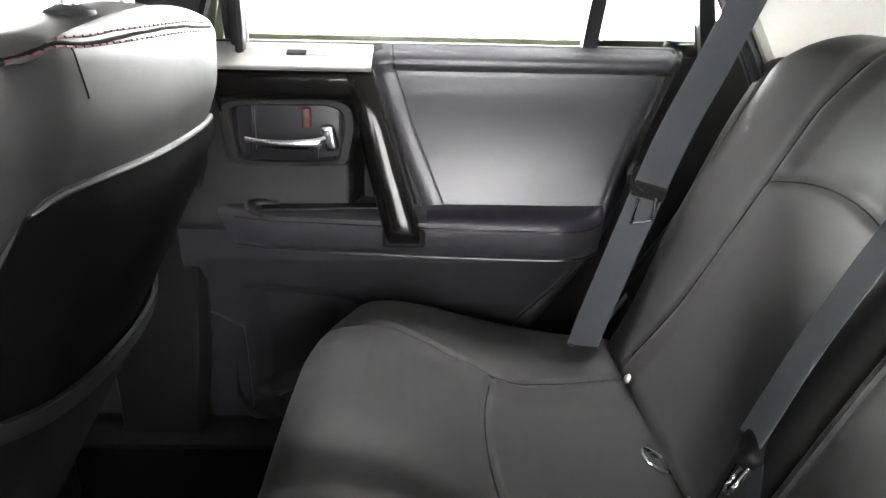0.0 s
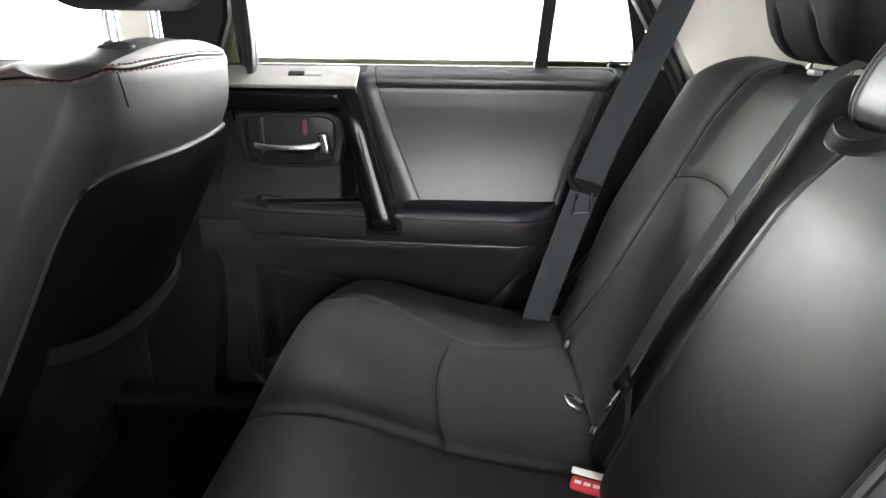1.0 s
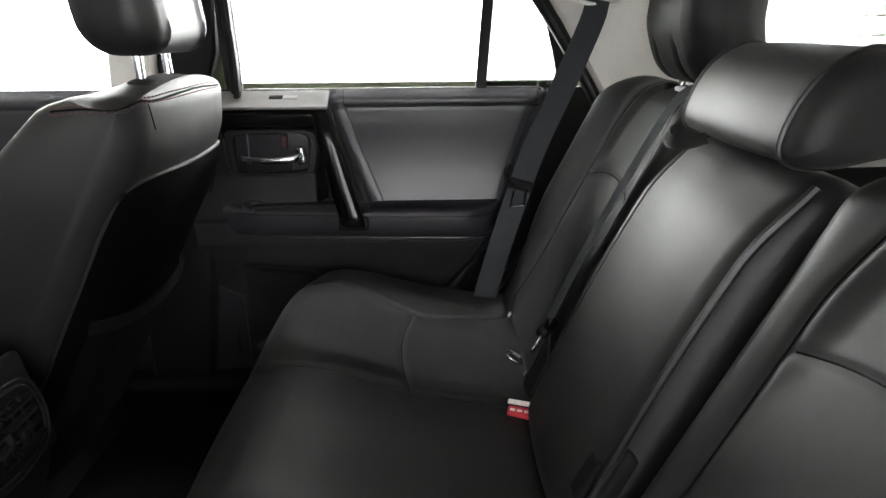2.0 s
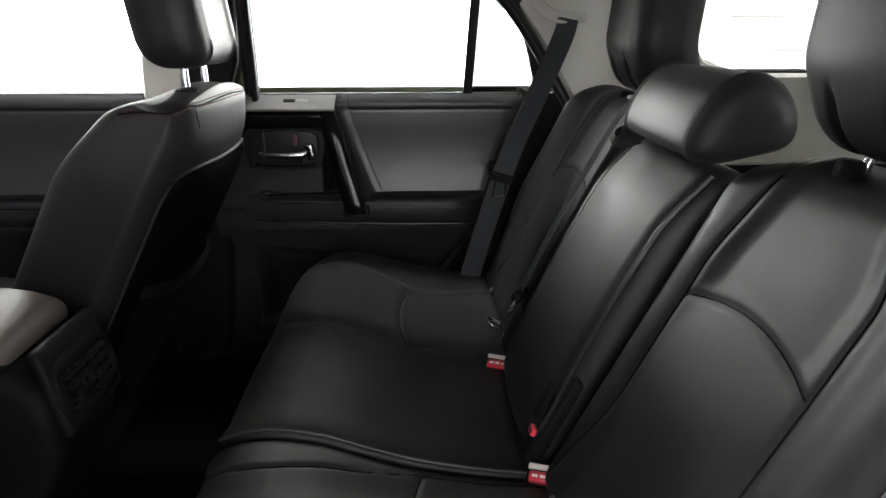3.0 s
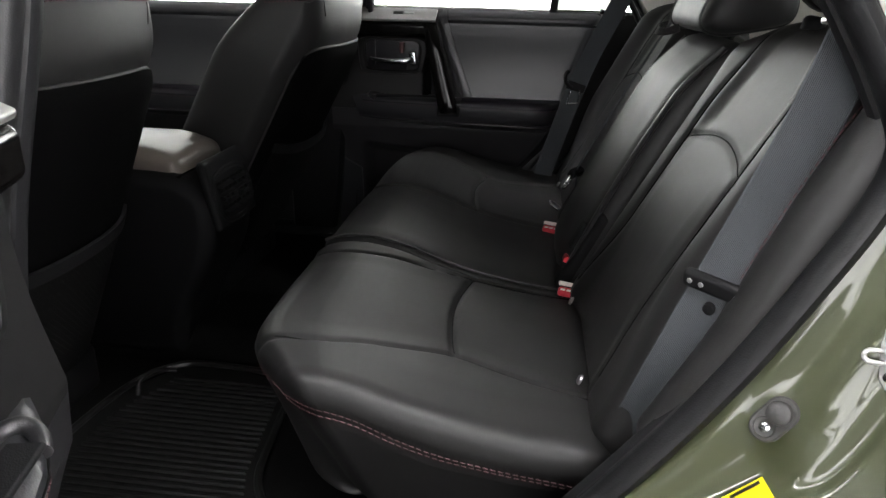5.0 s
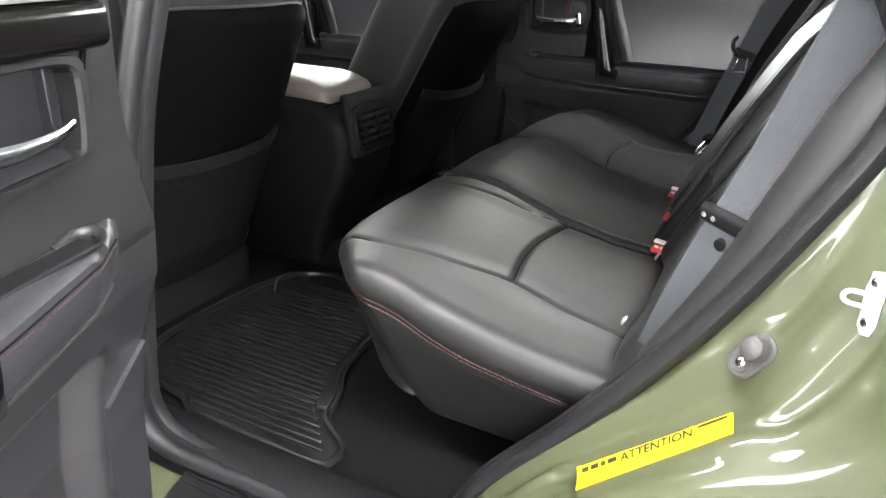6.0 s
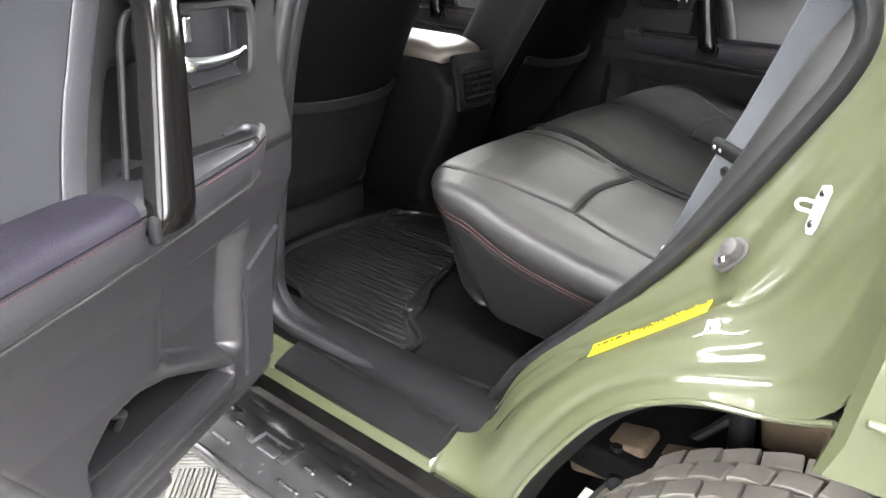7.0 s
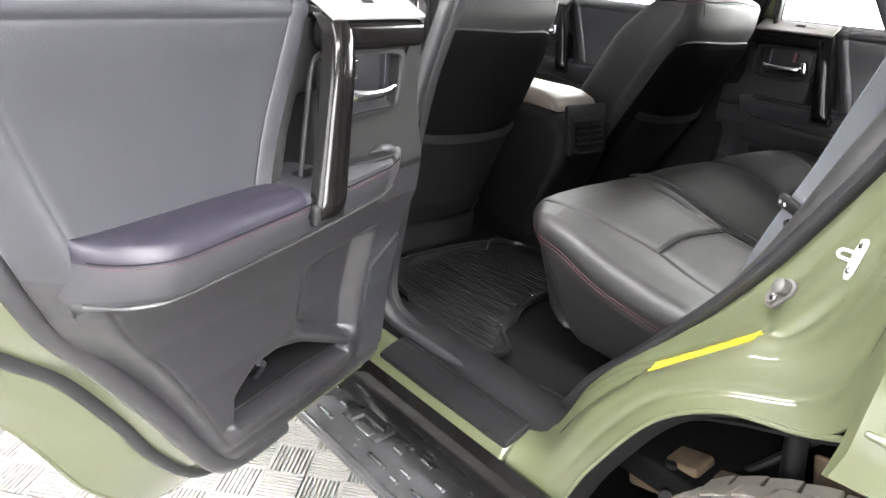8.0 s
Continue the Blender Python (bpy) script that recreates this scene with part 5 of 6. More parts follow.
def bench(left):
    if left:
        b = thing("rear_seat", (-0.35, -0.41, 0.68), "black leather rear seat, single section of the split bench", "seat", "rear bench")
        inlay(part("cushion", cushion_shape(-0.65, -0.168), LEATHER, b, "black leather seat cushion with red stitched edge"), INSERT, in_cushion)
        inlay(part("backrest", back_shape(-0.615, -0.165), LEATHER, b, "black leather backrest with an arched seam"), INSERT, in_back)
        sides = (1,)
        line = [(x, -0.163, float(cushion_top(np.array([x]))[0]) + 0.004) for x in np.linspace(-0.585, -0.13, 50)]
        part("piping", piping(line, 0.003), LEATHER, b)
    else:
        b = thing("rear_seat", (-0.35, 0.24, 0.68), "black leather rear seat, double section of the split bench", "seat", "rear bench")
        inlay(part("cushion", cushion_shape(-0.158, 0.65), LEATHER, b, "black leather double seat cushion with seams"), INSERT, in_cushion)
        inlay(part("backrest", back_shape(0.165, 0.615), LEATHER, b, "black leather backrest with an arched seam"), INSERT, in_back)
        mid = part("centre_backrest", back_shape(-0.158, 0.155, True), LEATHER, b, "black leather centre backrest with piped edges")
        for yy in (-0.146, 0.143):
            part("piping", piping([on_back(yy, s, 0.026 - 0.02 * float(ease(s, 0.40, 0.52)) + 0.012 * math.sin((s - 0.05) * 6.2)) for s in np.linspace(0.06, 0.495, 50)], 0.0055), PIPING, mid)
        # low rolled centre headrest
        prof = curve([(0.018, 1.378), (0.02, 1.41), (0.045, 1.452), (0.085, 1.474), (0.125, 1.462), (0.15, 1.425), (0.145, 1.39), (0.1, 1.376), (0.05, 1.368)], 60, True)
        ends = []
        for yy, sc in ((-0.181, 0.3), (-0.18, 0.55), (-0.176, 0.75), (-0.168, 0.9), (-0.158, 0.98), (-0.15, 0.985), (-0.144, 1.0), (-0.03, 1.03), (0.08, 1.0), (0.086, 0.985), (0.094, 0.98), (0.104, 0.9), (0.112, 0.75), (0.116, 0.55), (0.117, 0.3)):
            c = prof.mean(0)
            ends.append(np.stack([c[0] + (prof[:, 0] - c[0]) * sc, np.full(60, yy), c[1] + (prof[:, 1] - c[1]) * sc], 1))
        n = len(ends)
        hv = np.concatenate(ends)
        hf = [(i * 60 + j, i * 60 + (j + 1) % 60, (i + 1) * 60 + (j + 1) % 60, (i + 1) * 60 + j) for i in range(n - 1) for j in range(60)]
        hf += [tuple(range(59, -1, -1)), tuple((n - 1) * 60 + j for j in range(60))]
        roll = part("centre_headrest", (hv, hf), LEATHER, b, "low rolled black leather centre headrest")
        c = prof.mean(0)
        for yy in (-0.15, 0.086):
            ringed = [(c[0] + (x - c[0]) * 0.995, yy, c[1] + (z - c[1]) * 0.995) for x, z in prof]
            part("piping", tube(ringed, 0.0032, 8, (0, 1, 0), True), PIPING, roll)
        for yy in (-0.07, 0.02):
            part("post", tube([(0.08, yy, 1.34), (0.085, yy, 1.36), (0.09, yy, 1.40)], 0.007, 10), DARK, roll)
        part("pull_strap", strap(curve([(0.012, 0.095, 1.372), (-0.006, 0.075, 1.368), (-0.012, 0.05, 1.362), (0.0, 0.03, 1.362), (0.02, 0.02, 1.37)], 20), 0.014, 0.0025, (0.4, 0.1, 0.9)), LEATHER, b, "short black pull strap")
        # stowed buckle recess at the foot of the centre back
        v, f = rbox((0.075, 0.16, 0.03), 0.012, (4, 6, 2))
        part("buckle_pocket", (back_to_world(v + np.array([-0.118, 0.1, 0.018])), f), DARK, b, "dark recess holding a stowed buckle")
        v, f = rbox((0.03, 0.06, 0.018), 0.007, (3, 4, 2))
        part("buckle", (back_to_world(v + np.array([-0.122, 0.115, 0.033])), f), DARK, b)
        v, f = rbox((0.02, 0.012, 0.012), 0.003, (2, 2, 1))
        part("release_button", (back_to_world(v + np.array([-0.135, 0.07, 0.034])), f), RED, b, "red buckle button")
        sides = (-1,)
    for sgn in sides:
        headrest(b, -0.372 * sgn)
        for line in cushion_seams(sgn) + back_seams(sgn):
            part("seam", line, SEAM, b)
        part("stitching", dashes(cushion_edge(-sgn, 0.765), 0.006, 0.003, 0.001), THREAD, b, "dark red stitching")
        part("stitching", dashes(cushion_edge(-sgn, 0.795), 0.006, 0.003, 0.001), THREAD, b, "dark red stitching")
        v, f = rbox((0.055, 0.43, 0.10), 0.025, (10, 40, 8))
        v = v + np.array([-0.665, 0.31, -0.05])
        v[:, 2] += 0.018 * ease(v[:, 1], 0.2, 0.45)
        w = back_to_world(v)
        w[:, 1] *= sgn
        part("side_bolster", (w, f if sgn > 0 else [tuple(reversed(q)) for q in f]), LEATHER, b, "narrow black side bolster with red stitching")
        seam = [on_back(-0.655 * sgn, s, 0.001 + 0.018 * float(ease(s, 0.2, 0.45))) for s in np.linspace(0.3, 0.5, 40)]
        part("stitching", dashes(seam, 0.005, 0.003, 0.0007), THREAD, b, "red stitching")
        part("anchor_cover", at(rbox((0.028, 0.016, 0.02), 0.006, (3, 1, 2)), -0.135, -0.585 * sgn, 0.915), PLASTIC, b)
        for yy in (-0.245, -0.49):
            part("anchor_button", at(lathe([(0, 0.004), (0.006, 0.003), (0.0075, 0)], 14), -0.142, yy * sgn, 0.945, 0, -64, 0), STEEL, b)


bench(True)
bench(False)


# ---- seat belts ----
def buckle(y, x, z, turn, name="seat_buckle"):
    b = thing(name, (x, y, z - 0.06), "black seat belt buckle with a red button", "buckle", "seat buckles")
    m = Matrix(pose(x, y, z, 0, 50, turn))
    part("housing", put(rbox((0.066, 0.046, 0.028), 0.007, (4, 3, 2)), m, 0.0335), DARK, b)
    part("release_button", put(rbox((0.012, 0.04, 0.017), 0.005, (2, 3, 2)), m, 0.003, 0, -0.005, 0, 8), RED, b, "red release button")
    part("frame", put(rbox((0.007, 0.043, 0.008), 0.002, (1, 1, 1)), m, 0.001, 0, 0.009), WHITE, b)
    for k in range(3):
        part("print_mark", put(rbox((0.0012, 0.008, 0.004), 0.0005, (1, 1, 1)), m, -0.0031, -0.011 + 0.011 * k, -0.004, 0, 8), WHITE, b)
    part("stalk", put(rbox((0.05, 0.036, 0.008), 0.003, (2, 2, 1)), m, 0.088), RUBBER, b)


buckle(0.15, -0.166, 0.938, 68)
buckle(-0.182, -0.142, 0.938, 72)


def outer_belt(sgn):
    b = thing("seat_belt", (-0.12, -0.61 * sgn, 0.9), "grey woven seat belt hanging from the rear pillar", "seat belt", "seat belts")
    if sgn > 0:
        pts = [(0.045, -0.662, 1.545), (0.04, -0.645, 1.47), (0.04, -0.636, 1.40), (0.004, -0.636, 1.27), (-0.044, -0.637, 1.141), (-0.072, -0.63, 1.05), (-0.092, -0.614, 0.97), (-0.112, -0.597, 0.91)]
    else:
        pts = [(0.04, 0.662, 1.545), (0.025, 0.645, 1.5), (-0.03, 0.62, 1.38), (-0.085, 0.605, 1.26), (-0.124, 0.592, 1.15), (-0.155, 0.588, 1.05), (-0.175, 0.588, 0.98), (-0.188, 0.588, 0.93)]
    path = curve(pts, 70)
    tw = np.linspace(0, 1, 70)[:, None]
    ac = np.array([0.95, -0.1 * sgn, 0.1]) * (1 - ease(tw, 0.35, 0.6)) + np.array([0.78, -0.62 * sgn, 0.1]) * ease(tw, 0.35, 0.6) if sgn > 0 else np.array([0.95, 0.0, 0.25]) * np.ones_like(tw)
    part("webbing", strap(path, 0.048, 0.0022, ac), WEB, b)
    k = 42
    c = path[k]
    if sgn > 0:
        m = Matrix(pose(c[0], c[1] - 0.006, c[2], 10, 4, -39))
        plate = part("tongue", put(rbox((0.072, 0.013, 0.02), 0.0062, (6, 2, 2)), m), DARK, b, "black belt tongue")
        for dx in (-0.026, -0.014, 0.022):
            part("rivet", put(lathe([(0, 0.0015), (0.0025, 0.001), (0.003, -0.001)], 12), m, dx, -0.0066, 0, 90), SILVER, plate)
        part("tongue_plate", put(rbox((0.012, 0.006, 0.017), 0.002, (1, 1, 1)), m, 0.031, -0.004, -0.013, 0, 24), CHROME, plate, "steel tongue tip")
        part("pin", put(lathe([(0, 0.006), (0.006, 0.005), (0.007, 0)], 14), m, -0.002, -0.003, -0.024, 90), DARK, plate)
    else:
        plate = part("tongue", join(tube(curve([(c[0] - 0.022, c[1] - 0.006, c[2] + 0.05), (c[0] - 0.03, c[1] - 0.012, c[2] + 0.04), (c[0] - 0.026, c[1] - 0.012, c[2] + 0.02), (c[0] - 0.012, c[1] - 0.012, c[2] + 0.008)], 16), 0.005, 8),
                                    at(rbox((0.05, 0.008, 0.022), 0.0035, (3, 1, 2)), c[0], c[1] - 0.008, c[2] + 0.01, 0, 15, 0)), DARK, b, "black belt tongue")
        part("tongue_plate", tube([(c[0] - 0.014, c[1] - 0.011, c[2]), (c[0] - 0.02, c[1] - 0.012, c[2] - 0.035), (c[0] + 0.008, c[1] - 0.012, c[2] - 0.032), (c[0] + 0.012, c[1] - 0.011, c[2] + 0.002)], 0.0035, 8), CHROME, plate, "steel tongue loop")
    e = path[-1]
    part("anchor_end", at(rbox((0.05, 0.012, 0.03), 0.004, (2, 1, 2)), e[0], e[1], e[2] - 0.004, 0, 20, -10 * sgn), WEB, b)


outer_belt(1)
outer_belt(-1)
mid_belt = thing("seat_belt", (-0.12, 0.17, 0.92), "grey woven centre seat belt lying along the backrest gap", "seat belt", "seat belts")
mp = curve([on_back(0.212, 0.57, 0.02), on_back(0.22, 0.53, 0.038), on_back(0.225, 0.4, 0.042), on_back(0.218, 0.27, 0.044), (-0.121, 0.2, 1.06)], 50)
ACROSS = np.array([0.1, 1.0, -0.05])
part("webbing", strap(mp, 0.044, 0.0022, ACROSS), WEB, mid_belt)
tg = part("tongue", at(rbox((0.02, 0.05, 0.022), 0.008, (2, 4, 2)), -0.123, 0.19, 1.055, 0, 30, -30), DARK, mid_belt, "black belt tongue")
part("tongue_plate", at(tube(curve([(0, -0.01, 0), (0, -0.011, -0.026), (0, -0.004, -0.032), (0, 0.004, -0.032), (0, 0.011, -0.026), (0, 0.01, 0)], 24), 0.0024, 8), -0.132, 0.175, 1.05, -20, 25, -30), STEEL, tg, "steel tongue plate")
part("tail", strap(curve([(-0.12, 0.19, 1.05), (-0.122, 0.178, 1.0), (-0.132, 0.165, 0.95), (-0.14, 0.162, 0.91)], 20), 0.046, 0.0022, ACROSS), WEB, mid_belt)
hook = thing("anchor_loop", (-0.15, 0.33, 0.91), "small steel child seat anchor loop between cushions", "anchor loop")
part("loop", tube(curve([(-0.14, 0.345, 0.925), (-0.155, 0.346, 0.935), (-0.166, 0.336, 0.942), (-0.164, 0.322, 0.938), (-0.148, 0.318, 0.928), (-0.138, 0.32, 0.92)], 24), 0.0028, 8), STEEL, hook)
part("loop_cover", at(rbox((0.02, 0.035, 0.014), 0.006, (2, 2, 2)), -0.136, 0.332, 0.918), DARK, hook)


# ---- front seats, console, mat ----
def front_seat(sgn, A, B, yc):
    """Front seat whose back runs from A up to B, given as (x, z)."""
    A, B = np.array(A), np.array(B)
    fore = -0.634 - B[0]
    b = thing("front_seat", (A[0] - 0.1, yc, 0.68), "black leather front seat with hard back shell and net pocket", "seat", "front seats")
    up = (B - A) / np.linalg.norm(B - A)
    fw = np.array([-up[1], up[0]])
    L = np.linalg.norm(B - A)
    v, f = rbox((0.13, 0.46, L), 0.045, (10, 60, 70))
    s = v[:, 2] / L + 0.5
    w = v[:, 0]
    y = v[:, 1]
    fr = ease(w, -0.02, 0.06)
    side = ease(np.abs(y), 0.1, 0.2)
    y = y * (1 - 0.14 * ease(s, 0.72, 1.0)) * (1 - 0.06 * ease(-s, -0.3, 0))
    w = w + fr * side * 0.06 * ease(s, 0.05, 0.35) * (1 - ease(s, 0.64, 1.0))
    w = w - (1 - ease(w, -0.07, 0.0)) * 0.015 * (1 - ease(np.abs(y), 0.12, 0.25)) * (1 - ease(s, 0.7, 0.95))
    w = w - (1 - ease(w, -0.07, 0.0)) * 0.022 * (1 - (y / 0.26) ** 2) * 0.5
    w = w + (1 - ease(w, -0.07, 0)) * (groove(s - 0.80 - 0.25 * y * y, 0.006, -0.005))
    top = ease(s, 0.93, 1.0)
    zt = -0.03 * top * (np.abs(y) / 0.2) ** 2 - ease(s, 0.84, 1.0) * (0.33 * (w + 0.065) + 0.003)
    y = y - 0.02 * ease(s, 0.75, 1.0) * (-1 if sgn > 0 else 1)
    w = w + 0.03 * (1 - ease(w, -0.07, 0.0)) * (np.abs(y) / 0.24) ** 3 + 0.03 * ease(s, 0.85, 1.0) * (1 - ease(w, -0.07, 0.0))
    pos = A + np.outer(s * L, up) + np.outer(w + 0.065, fw) + np.stack([np.zeros(len(s)), zt], 1)
    skin = np.stack([pos[:, 0], y + yc, pos[:, 1]], 1)
    part("backrest", (skin, f), LEATHER, b, "black leather front backrest with red stitched top")

    def onb(y, s, w):
        p = A + s * L * up - w * fw
        return (p[0], yc + y, p[1])

    def off(y, s):
        """How far the back's surface stands behind its chord."""
        return float(0.015 * (1 - ease(abs(y), 0.12, 0.25)) * (1 - ease(s, 0.7, 0.95)) + 0.011 * (1 - (y / 0.26) ** 2) - 0.03 * (abs(y) / 0.24) ** 3 - 0.03 * ease(s, 0.85, 1.0))

    top_s = 0.45 if sgn > 0 else 0.49

    def half(s):
        return 0.212 - 0.012 * float(ease(s, 0.7, 0.84))

    rows = []
    for q in np.linspace(0, 1, 60):
        row = []
        for e in np.linspace(-1, 1, 40):
            s = 0.05 + q * (0.775 - 0.04 * abs(e) ** 6)
            rim = min(1.0, (1 - abs(e)) / 0.06, (1 - q) / 0.03)
            row.append(onb(e * half(s), s, off(e * half(s), s) + 0.0015 + 0.0055 * rim))
        rows.append(row)
    shell = part("back_shell", sheet(rows, 0.004), SHELL, b, "hard black seat back shell")
    edge = [onb(e * half(s), s, off(e * half(s), s) + 0.002) for e, s in [(-1, s) for s in np.linspace(0.05, 0.77, 30)] + [(e, 0.787 + 0.04 * (1 - abs(e) ** 6)) for e in np.linspace(-0.95, 0.95, 24)] + [(1, s) for s in np.linspace(0.77, 0.05, 30)]]
    part("shell_edge", tube(curve(edge[::3], 90), 0.0035, 8), LEATHER, b)
    def bag(y, s):
        return onb(y, s, off(y, s) + 0.012 + 0.012 * (1 - (y / 0.19) ** 2) * float(ease(s, 0.1, 0.5)))

    rows = [[bag(y, s) for y in np.linspace(-0.185, 0.185, 30)] for s in np.linspace(0.06, top_s - 0.007, 30)]
    net = part("net_pocket", sheet(rows, 0.002), NET, b, "black mesh seat back pocket")
    if sgn > 0:
        # diamond cords of the pocket that the camera passes
        cords, lo, hi, step = [], 0.14, top_s - 0.012, 0.0115
        span = (hi - lo) * L
        for way in (-1, 1):
            for k in range(int((0.37 + span) / step)):
                u = -0.185 - span + k * step
                a, c = max(u, -0.185), min(u + span, 0.185)
                if c - a > 0.01:
                    pts = [(way * q, lo + (q - u) / L) for q in np.linspace(a, c, 10)]
                    cords.append(tube([np.array(bag(q, s)) + np.array([0.0012, 0, 0]) for q, s in pts], 0.0011, 4))
        part("net_cords", join(*cords), CORD, net, kind="stuff")
    hem = [onb(y, top_s, off(y, top_s) + 0.014 + 0.012 * (1 - (y / 0.19) ** 2)) for y in np.linspace(-0.188, 0.188, 30)]
    part("pocket_hem", sweep(hem, [(-0.003, -0.011), (0.003, -0.011), (0.004, 0), (0.003, 0.011), (-0.003, 0.011)], (0.25, 0, 0.97)), DARK, b)
    top_z, inner, outer = B[1] - 0.008, yc + 0.222 * sgn, yc - 0.13 * sgn
    line = curve([(B[0] - 0.155, inner - 0.012 * sgn, top_z - 0.02), (B[0] - 0.085, inner, top_z - 0.01), (B[0] - 0.03, inner - 0.012 * sgn, top_z - 0.003), (B[0] - 0.005, inner - 0.05 * sgn, top_z), (B[0], yc, top_z + 0.002), (B[0] - 0.005, outer, top_z)], 70)
    for drop, mat, r in ((0.0, SEAM, 0.0016), (-0.007, THREAD, 0.0012), (0.007, THREAD, 0.0012)):
        path = snap(line + np.array([0, 0, drop]), skin, 0.0006)
        part("seam" if mat is SEAM else "stitching", tube(path, r, 6) if mat is SEAM else dashes(path, 0.006, 0.003, r), mat, b, "" if mat is SEAM else "dark red stitching")
    dart = [(B[0] - 0.004 - 0.5 * d, inner - (0.03 + 0.5 * d) * sgn, top_z - d) for d in np.linspace(0, 0.05, 12)]
    part("seam", tube(snap(np.array(dart), skin, 0.0003), 0.0008, 6), SEAM, b)
    # headrest
    v, f = rbox((0.12, 0.26, 0.2), 0.045, (14, 26, 22))
    h = v[:, 2] / 0.1
    v[:, 1] *= 1 - 0.12 * ease(h, 0.0, 1.0) - 0.05 * ease(-h, 0.3, 1)
    v[:, 0] += -0.015 * h - 0.012 * np.cos(v[:, 1] * 10)
    v[:, 0] += 0.005 * np.exp(-((np.abs(v[:, 1]) - 0.075) / 0.004) ** 2) * (v[:, 0] > 0)
    head = part("headrest", (v + np.array([-0.715 - fore, yc + 0.05 * sgn, 1.56]), f), LEATHER, b, "black leather front headrest with red stitching")
    for yy in (yc - 0.055 + 0.05 * sgn, yc + 0.055 + 0.05 * sgn):
        part("post", tube([(-0.708 - fore, yy, 1.38), (-0.71 - fore, yy, 1.43), (-0.713 - fore, yy, 1.5)], 0.0065, 12), CHROME, head)
        part("post_guide", at(lathe([(0, 0.01), (0.009, 0.01), (0.019, 0.006), (0.022, -0.004), (0.022, -0.02)], 20), -0.71 - fore, yy, 1.418), DARK, head)
    part("cushion", at(rbox((0.5, 0.5, 0.2), 0.06, (12, 12, 6)), A[0] - 0.23, yc, 0.86, 0, 6, 0), LEATHER, b)
    part("seat_base", at(rbox((0.42, 0.42, 0.1), 0.02, (3, 3, 2)), A[0] - 0.19, yc, 0.725), DARK, b)


front_seat(1, (-1.05, 0.76), (-0.783, 1.42), -0.43)
front_seat(-1, (-0.985, 0.76), (-0.634, 1.42), 0.355)

console = thing("centre_console", (-0.95, -0.03, 0.68), "black centre console with rear air vents and a lid paled for sheen", "console")
v, f = rbox((0.55, 0.21, 0.40), 0.03, (14, 10, 24))
rear = ease(v[:, 0], 0.1, 0.25)
v[:, 0] += -0.075 * ease(-v[:, 2], -0.06, 0.16) * rear + 0.012 * np.exp(-((v[:, 2] - 0.11) / 0.08) ** 2) * rear
v[:, 2] -= 0.035 * ease(v[:, 0], 0.2, 0.275) * ease(v[:, 2], 0.1, 0.2)
v[:, 1] *= 1 - 0.18 * ease(-v[:, 2], 0.0, 0.2)
part("body", (v + np.array([-1.098, -0.045, 0.895]), f), PLASTIC, console)
v, f = rbox((0.42, 0.2, 0.055), 0.022, (12, 8, 3))
v[:, 2] += 0.006 * np.cos(v[:, 1] * 14) - 0.018 * ease(v[:, 0], 0.13, 0.21)
part("lid", (v + np.array([-1.085, -0.03, 1.105]), f), LID, console, "padded console lid, pale for the sheen on its top")
part("lid_seam", at(rbox((0.425, 0.207, 0.006), 0.0028, (4, 4, 1)), -1.084, -0.03, 1.083), SEAM, console)
TILT = Matrix(pose(-0.812, -0.058, 1.045, 0, -12, 0))
vent = part("vent_bezel", put(rbox((0.018, 0.168, 0.135), 0.008, (2, 6, 6)), TILT, 0, 0, 0.004), PLASTIC, console, "black vent surround")
part("vent_rim", put(join(*[tube(curve([(0.0095, -0.068 + o, 0.036 - o), (0.0095, 0.068 - o, 0.036 - o), (0.0095, 0.064 - o, -0.05 + o), (0.0095, -0.064 + o, -0.05 + o)], 60, True), 0.0022, 6) for o in (0.0, 0.006)]), TILT), DARK, vent)
for side in (-1, 1):
    part("vent_back", put(rbox((0.004, 0.058, 0.066), 0.0015, (1, 1, 1)), TILT, 0.0085, 0.031 * side, -0.008), SEAM, vent)
    for k in range(4):
        part("vent_slat", put(rbox((0.011, 0.056, 0.0045), 0.002, (1, 2, 1)), TILT, 0.0135, 0.031 * side, -0.033 + 0.0165 * k, 0, 24), PLASTIC, vent)
    for k in range(2):
        part("vent_fin", put(rbox((0.006, 0.003, 0.064), 0.0012, (1, 1, 2)), TILT, 0.011, 0.031 * side - 0.01 + 0.02 * k, -0.008), PLASTIC, vent)
    part("vent_tab", put(rbox((0.008, 0.01, 0.012), 0.003, (1, 2, 2)), TILT, 0.019, 0.031 * side - 0.014, -0.014), PLASTIC, vent)
part("vent_wheel", put(lathe([(0, 0.003), (0.011, 0.003), (0.013, 0.0015), (0.013, -0.0015), (0.011, -0.003), (0, -0.003)], 24), TILT, 0.006, 0, -0.008, 90), DARK, vent)
part("cup_flap", at(rbox((0.02, 0.12, 0.05), 0.009, (1, 4, 3)), -0.842, -0.052, 0.945, 0, 8, 0), DARK, console)
part("socket_cover", at(rbox((0.016, 0.05, 0.045), 0.008, (1, 3, 3)), -0.868, -0.075, 0.868, 0, 8, 0), PLASTIC, console)
part("socket_mark", at(rbox((0.004, 0.018, 0.016), 0.0015, (1, 1, 1)), -0.859, -0.078, 0.868, 0, 8, 0), SILVER, console)

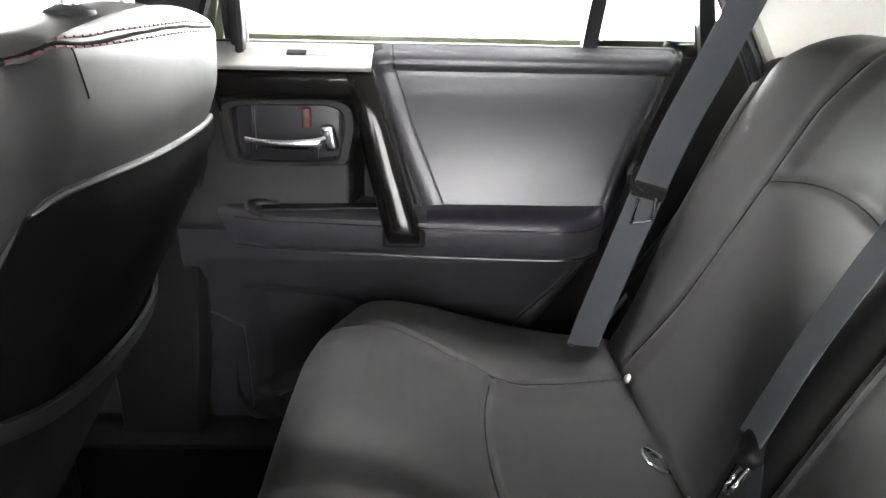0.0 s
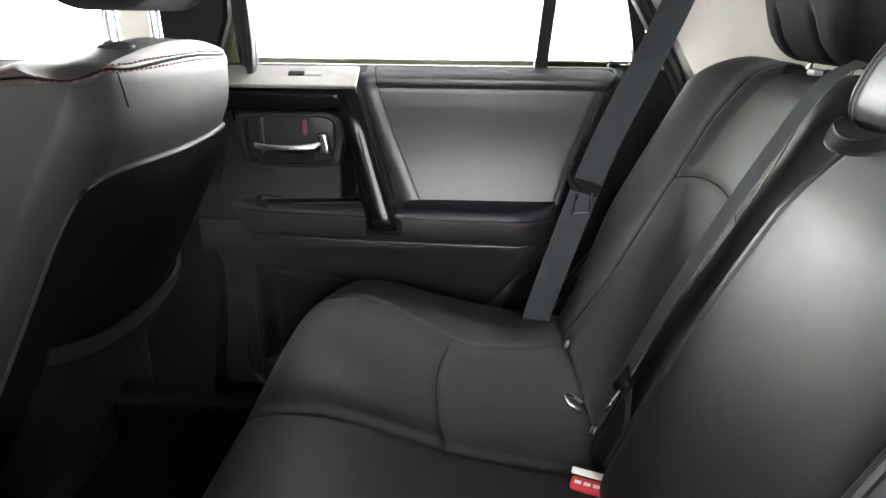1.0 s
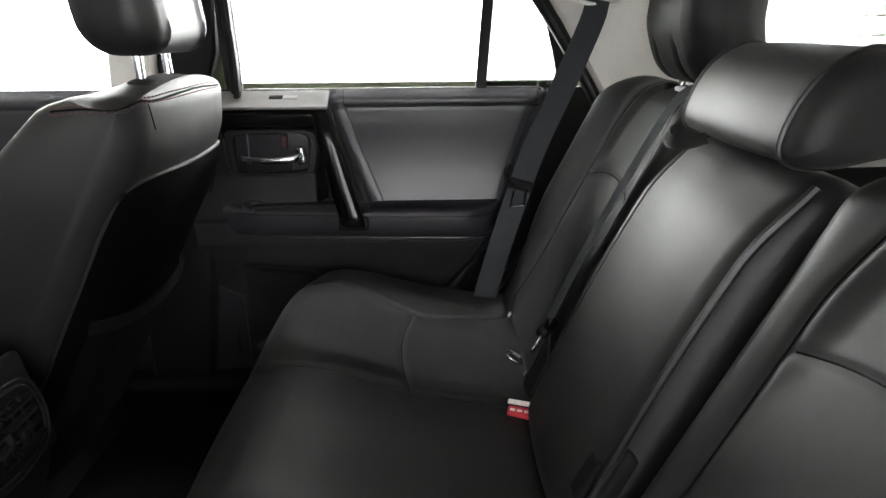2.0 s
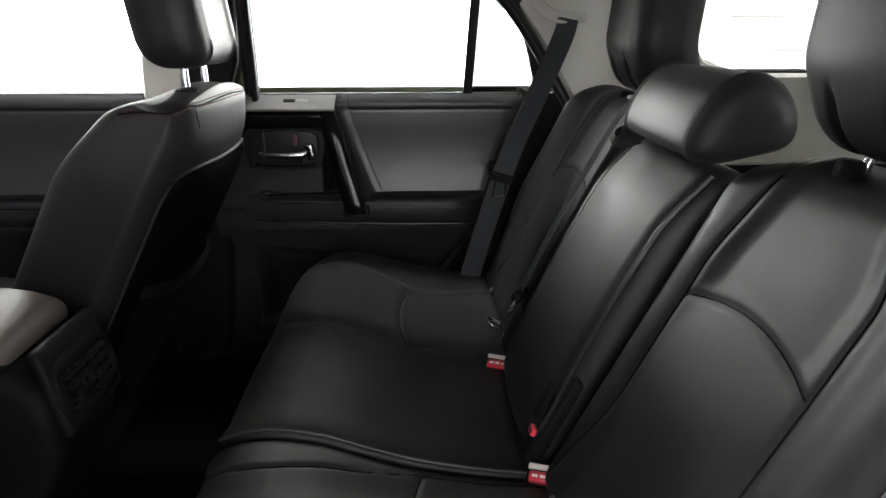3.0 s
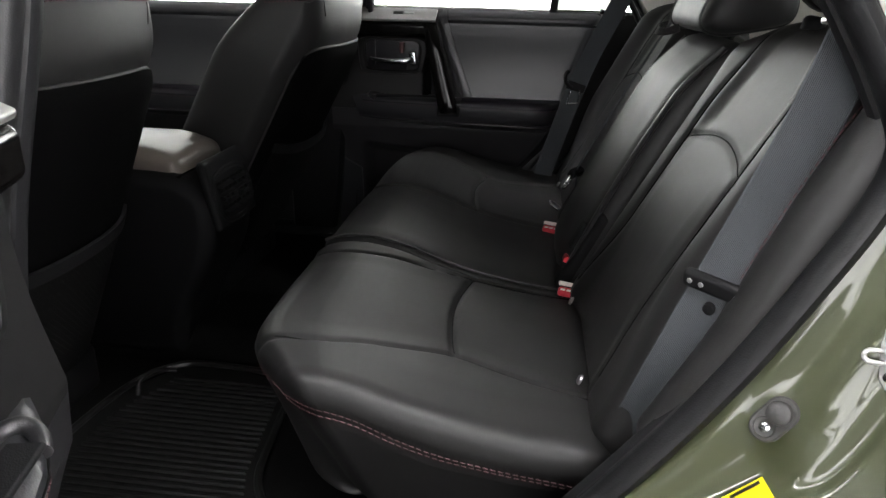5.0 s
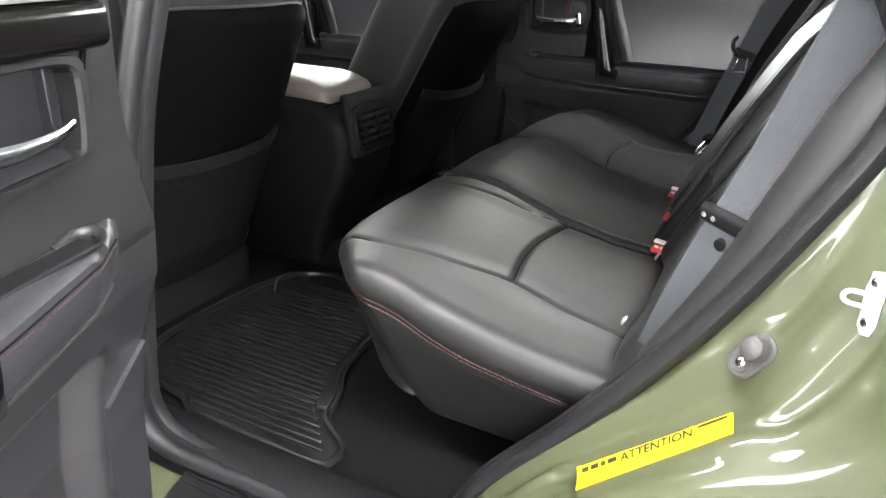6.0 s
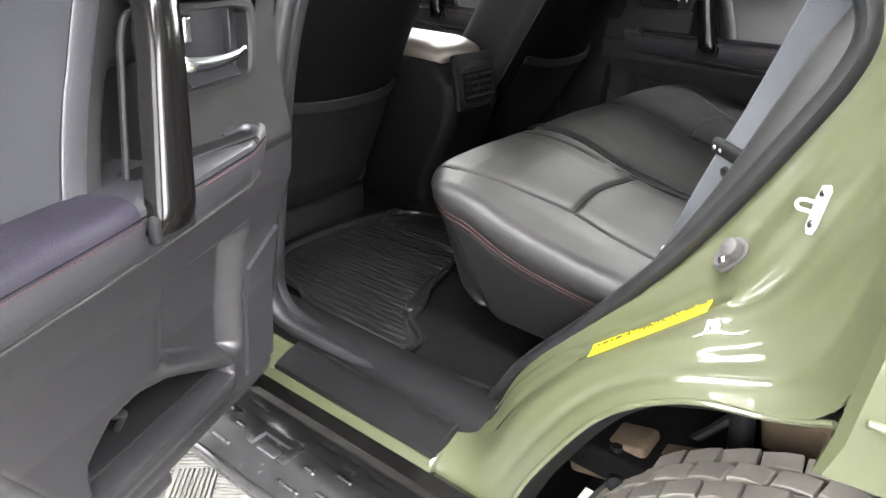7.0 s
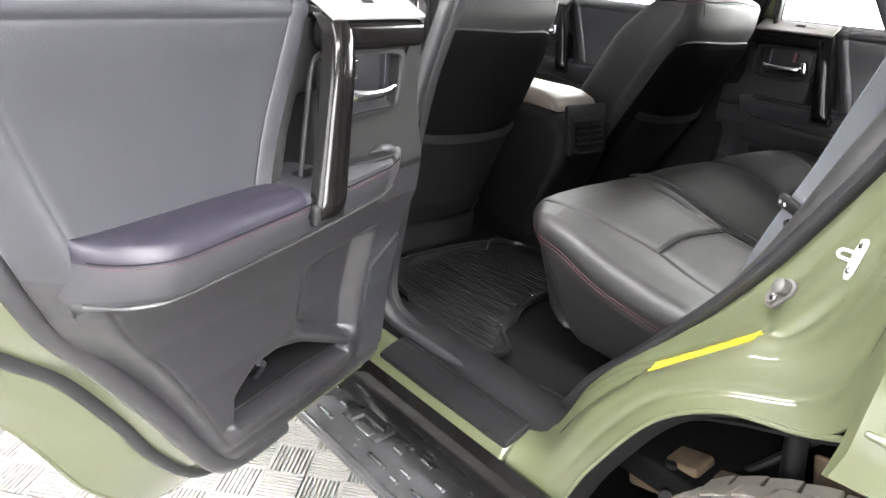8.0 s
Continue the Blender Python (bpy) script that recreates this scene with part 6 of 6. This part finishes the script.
mat = thing("floor_mat", (-0.75, -0.45, 0.683), "black ribbed rubber floor mat with raised rim", "floor mat")
outline = [(-0.80, -0.655), (-0.76, -0.675), (-0.62, -0.682), (-0.52, -0.684), (-0.497, -0.672), (-0.5, -0.635), (-0.535, -0.61), (-0.565, -0.585), (-0.58, -0.53), (-0.62, -0.45), (-0.64, -0.30), (-0.66, -0.18), (-0.80, -0.15), (-0.90, -0.16), (-0.96, -0.25), (-0.98, -0.45), (-0.96, -0.58), (-0.87, -0.64)]
part("base", prism(outline, 0.684, 0.694, 0.003, "z"), MAT, mat)
loop = curve([(x, y, 0.697) for x, y in outline], 120, True)
part("rim", tube(loop, 0.007, 8, (0, 0, 1), True), MAT, mat)
ys = np.arange(-0.655, -0.2, 0.0145)
for y in ys:
    lo = -0.94 + 0.12 * float(ease(-y, 0.55, 0.66)) + 0.05 * float(ease(y, -0.35, -0.2))
    hi = float(np.interp(y, [-0.66, -0.61, -0.58, -0.45, -0.2], [-0.52, -0.56, -0.595, -0.64, -0.67]))
    part("rib", at(rbox((hi - lo, 0.006, 0.006), 0.0025, (1, 1, 1)), (lo + hi) / 2, y, 0.696), MAT, mat)
part("clip", at(lathe([(0, 0.006), (0.012, 0.006), (0.016, 0.002), (0.016, -0.004)], 20), -0.585, -0.56, 0.696), MAT, mat)
part("anchor_bracket", tube(curve([(-0.93, -0.27, 0.692), (-0.935, -0.25, 0.71), (-0.925, -0.21, 0.712), (-0.9, -0.18, 0.695)], 20), 0.004, 8), RUBBER, mat, "black seat rail end cap")

# ---- floor tiles ----
SQ = 0.118
ribs = []
for i in range(4):
    for j in range(4):
        cx, cy = (i - 1.5) * SQ, (j - 1.5) * SQ
        for k in range(9):
            o = (k - 4) * SQ / 9.0
            b = rbox((SQ * 0.96, 0.0066, 0.012), 0, (1, 1, 1))
            ribs.append(at(b, cx, cy + o, -0.006) if (i + j) % 2 == 0 else at(b, cx + o, cy, -0.006, 0, 0, 90))
cross = [at(rbox((0.4715, 0.005, 0.012), 0, (1, 1, 1)), 0, (k - 2) * SQ, -0.008) for k in range(5)] + [at(rbox((0.005, 0.4715, 0.012), 0, (1, 1, 1)), (k - 2) * SQ, 0, -0.008) for k in range(5)]
base = [at(rbox((0.4719, 0.4719, 0.004), 0, (1, 1, 1)), 0, 0, -0.024)]


def tile_mesh(name, shape):
    me = bpy.data.meshes.new(name)
    me.from_pydata(np.asarray(shape[0]).tolist(), [], [tuple(int(i) for i in q) for q in shape[1]])
    me.materials.append(TILE)
    return me


# charcoal on the tile's base plate stands in for shade between the ribs
def shade_base(me, faces):
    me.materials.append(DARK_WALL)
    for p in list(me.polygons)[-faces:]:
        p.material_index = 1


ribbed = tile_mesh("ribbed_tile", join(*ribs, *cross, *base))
shade_base(ribbed, 6)
plain = tile_mesh("plain_tile", at(rbox((0.4715, 0.4715, 0.016), 0.003, (1, 1, 1)), 0, 0, -0.009))
ASKEW = radians(42)
for i in range(-12, 13):
    for j in range(-12, 13):
        u, w = 0.472 * i, 0.472 * j
        x = (X0 + X1) / 2 + u * math.cos(ASKEW) - w * math.sin(ASKEW)
        y = (Y0 + Y1) / 2 + u * math.sin(ASKEW) + w * math.cos(ASKEW)
        if X0 + 0.34 < x < X1 - 0.34 and Y0 + 0.34 < y < Y1 - 0.34:
            t = new("tile", ribbed if x < 1.0 and y < -0.3 else plain)
            t.matrix_basis = Matrix.Translation((x, y, 0)) @ Matrix.Rotation(ASKEW, 4, "Z")
            t.parent = floor
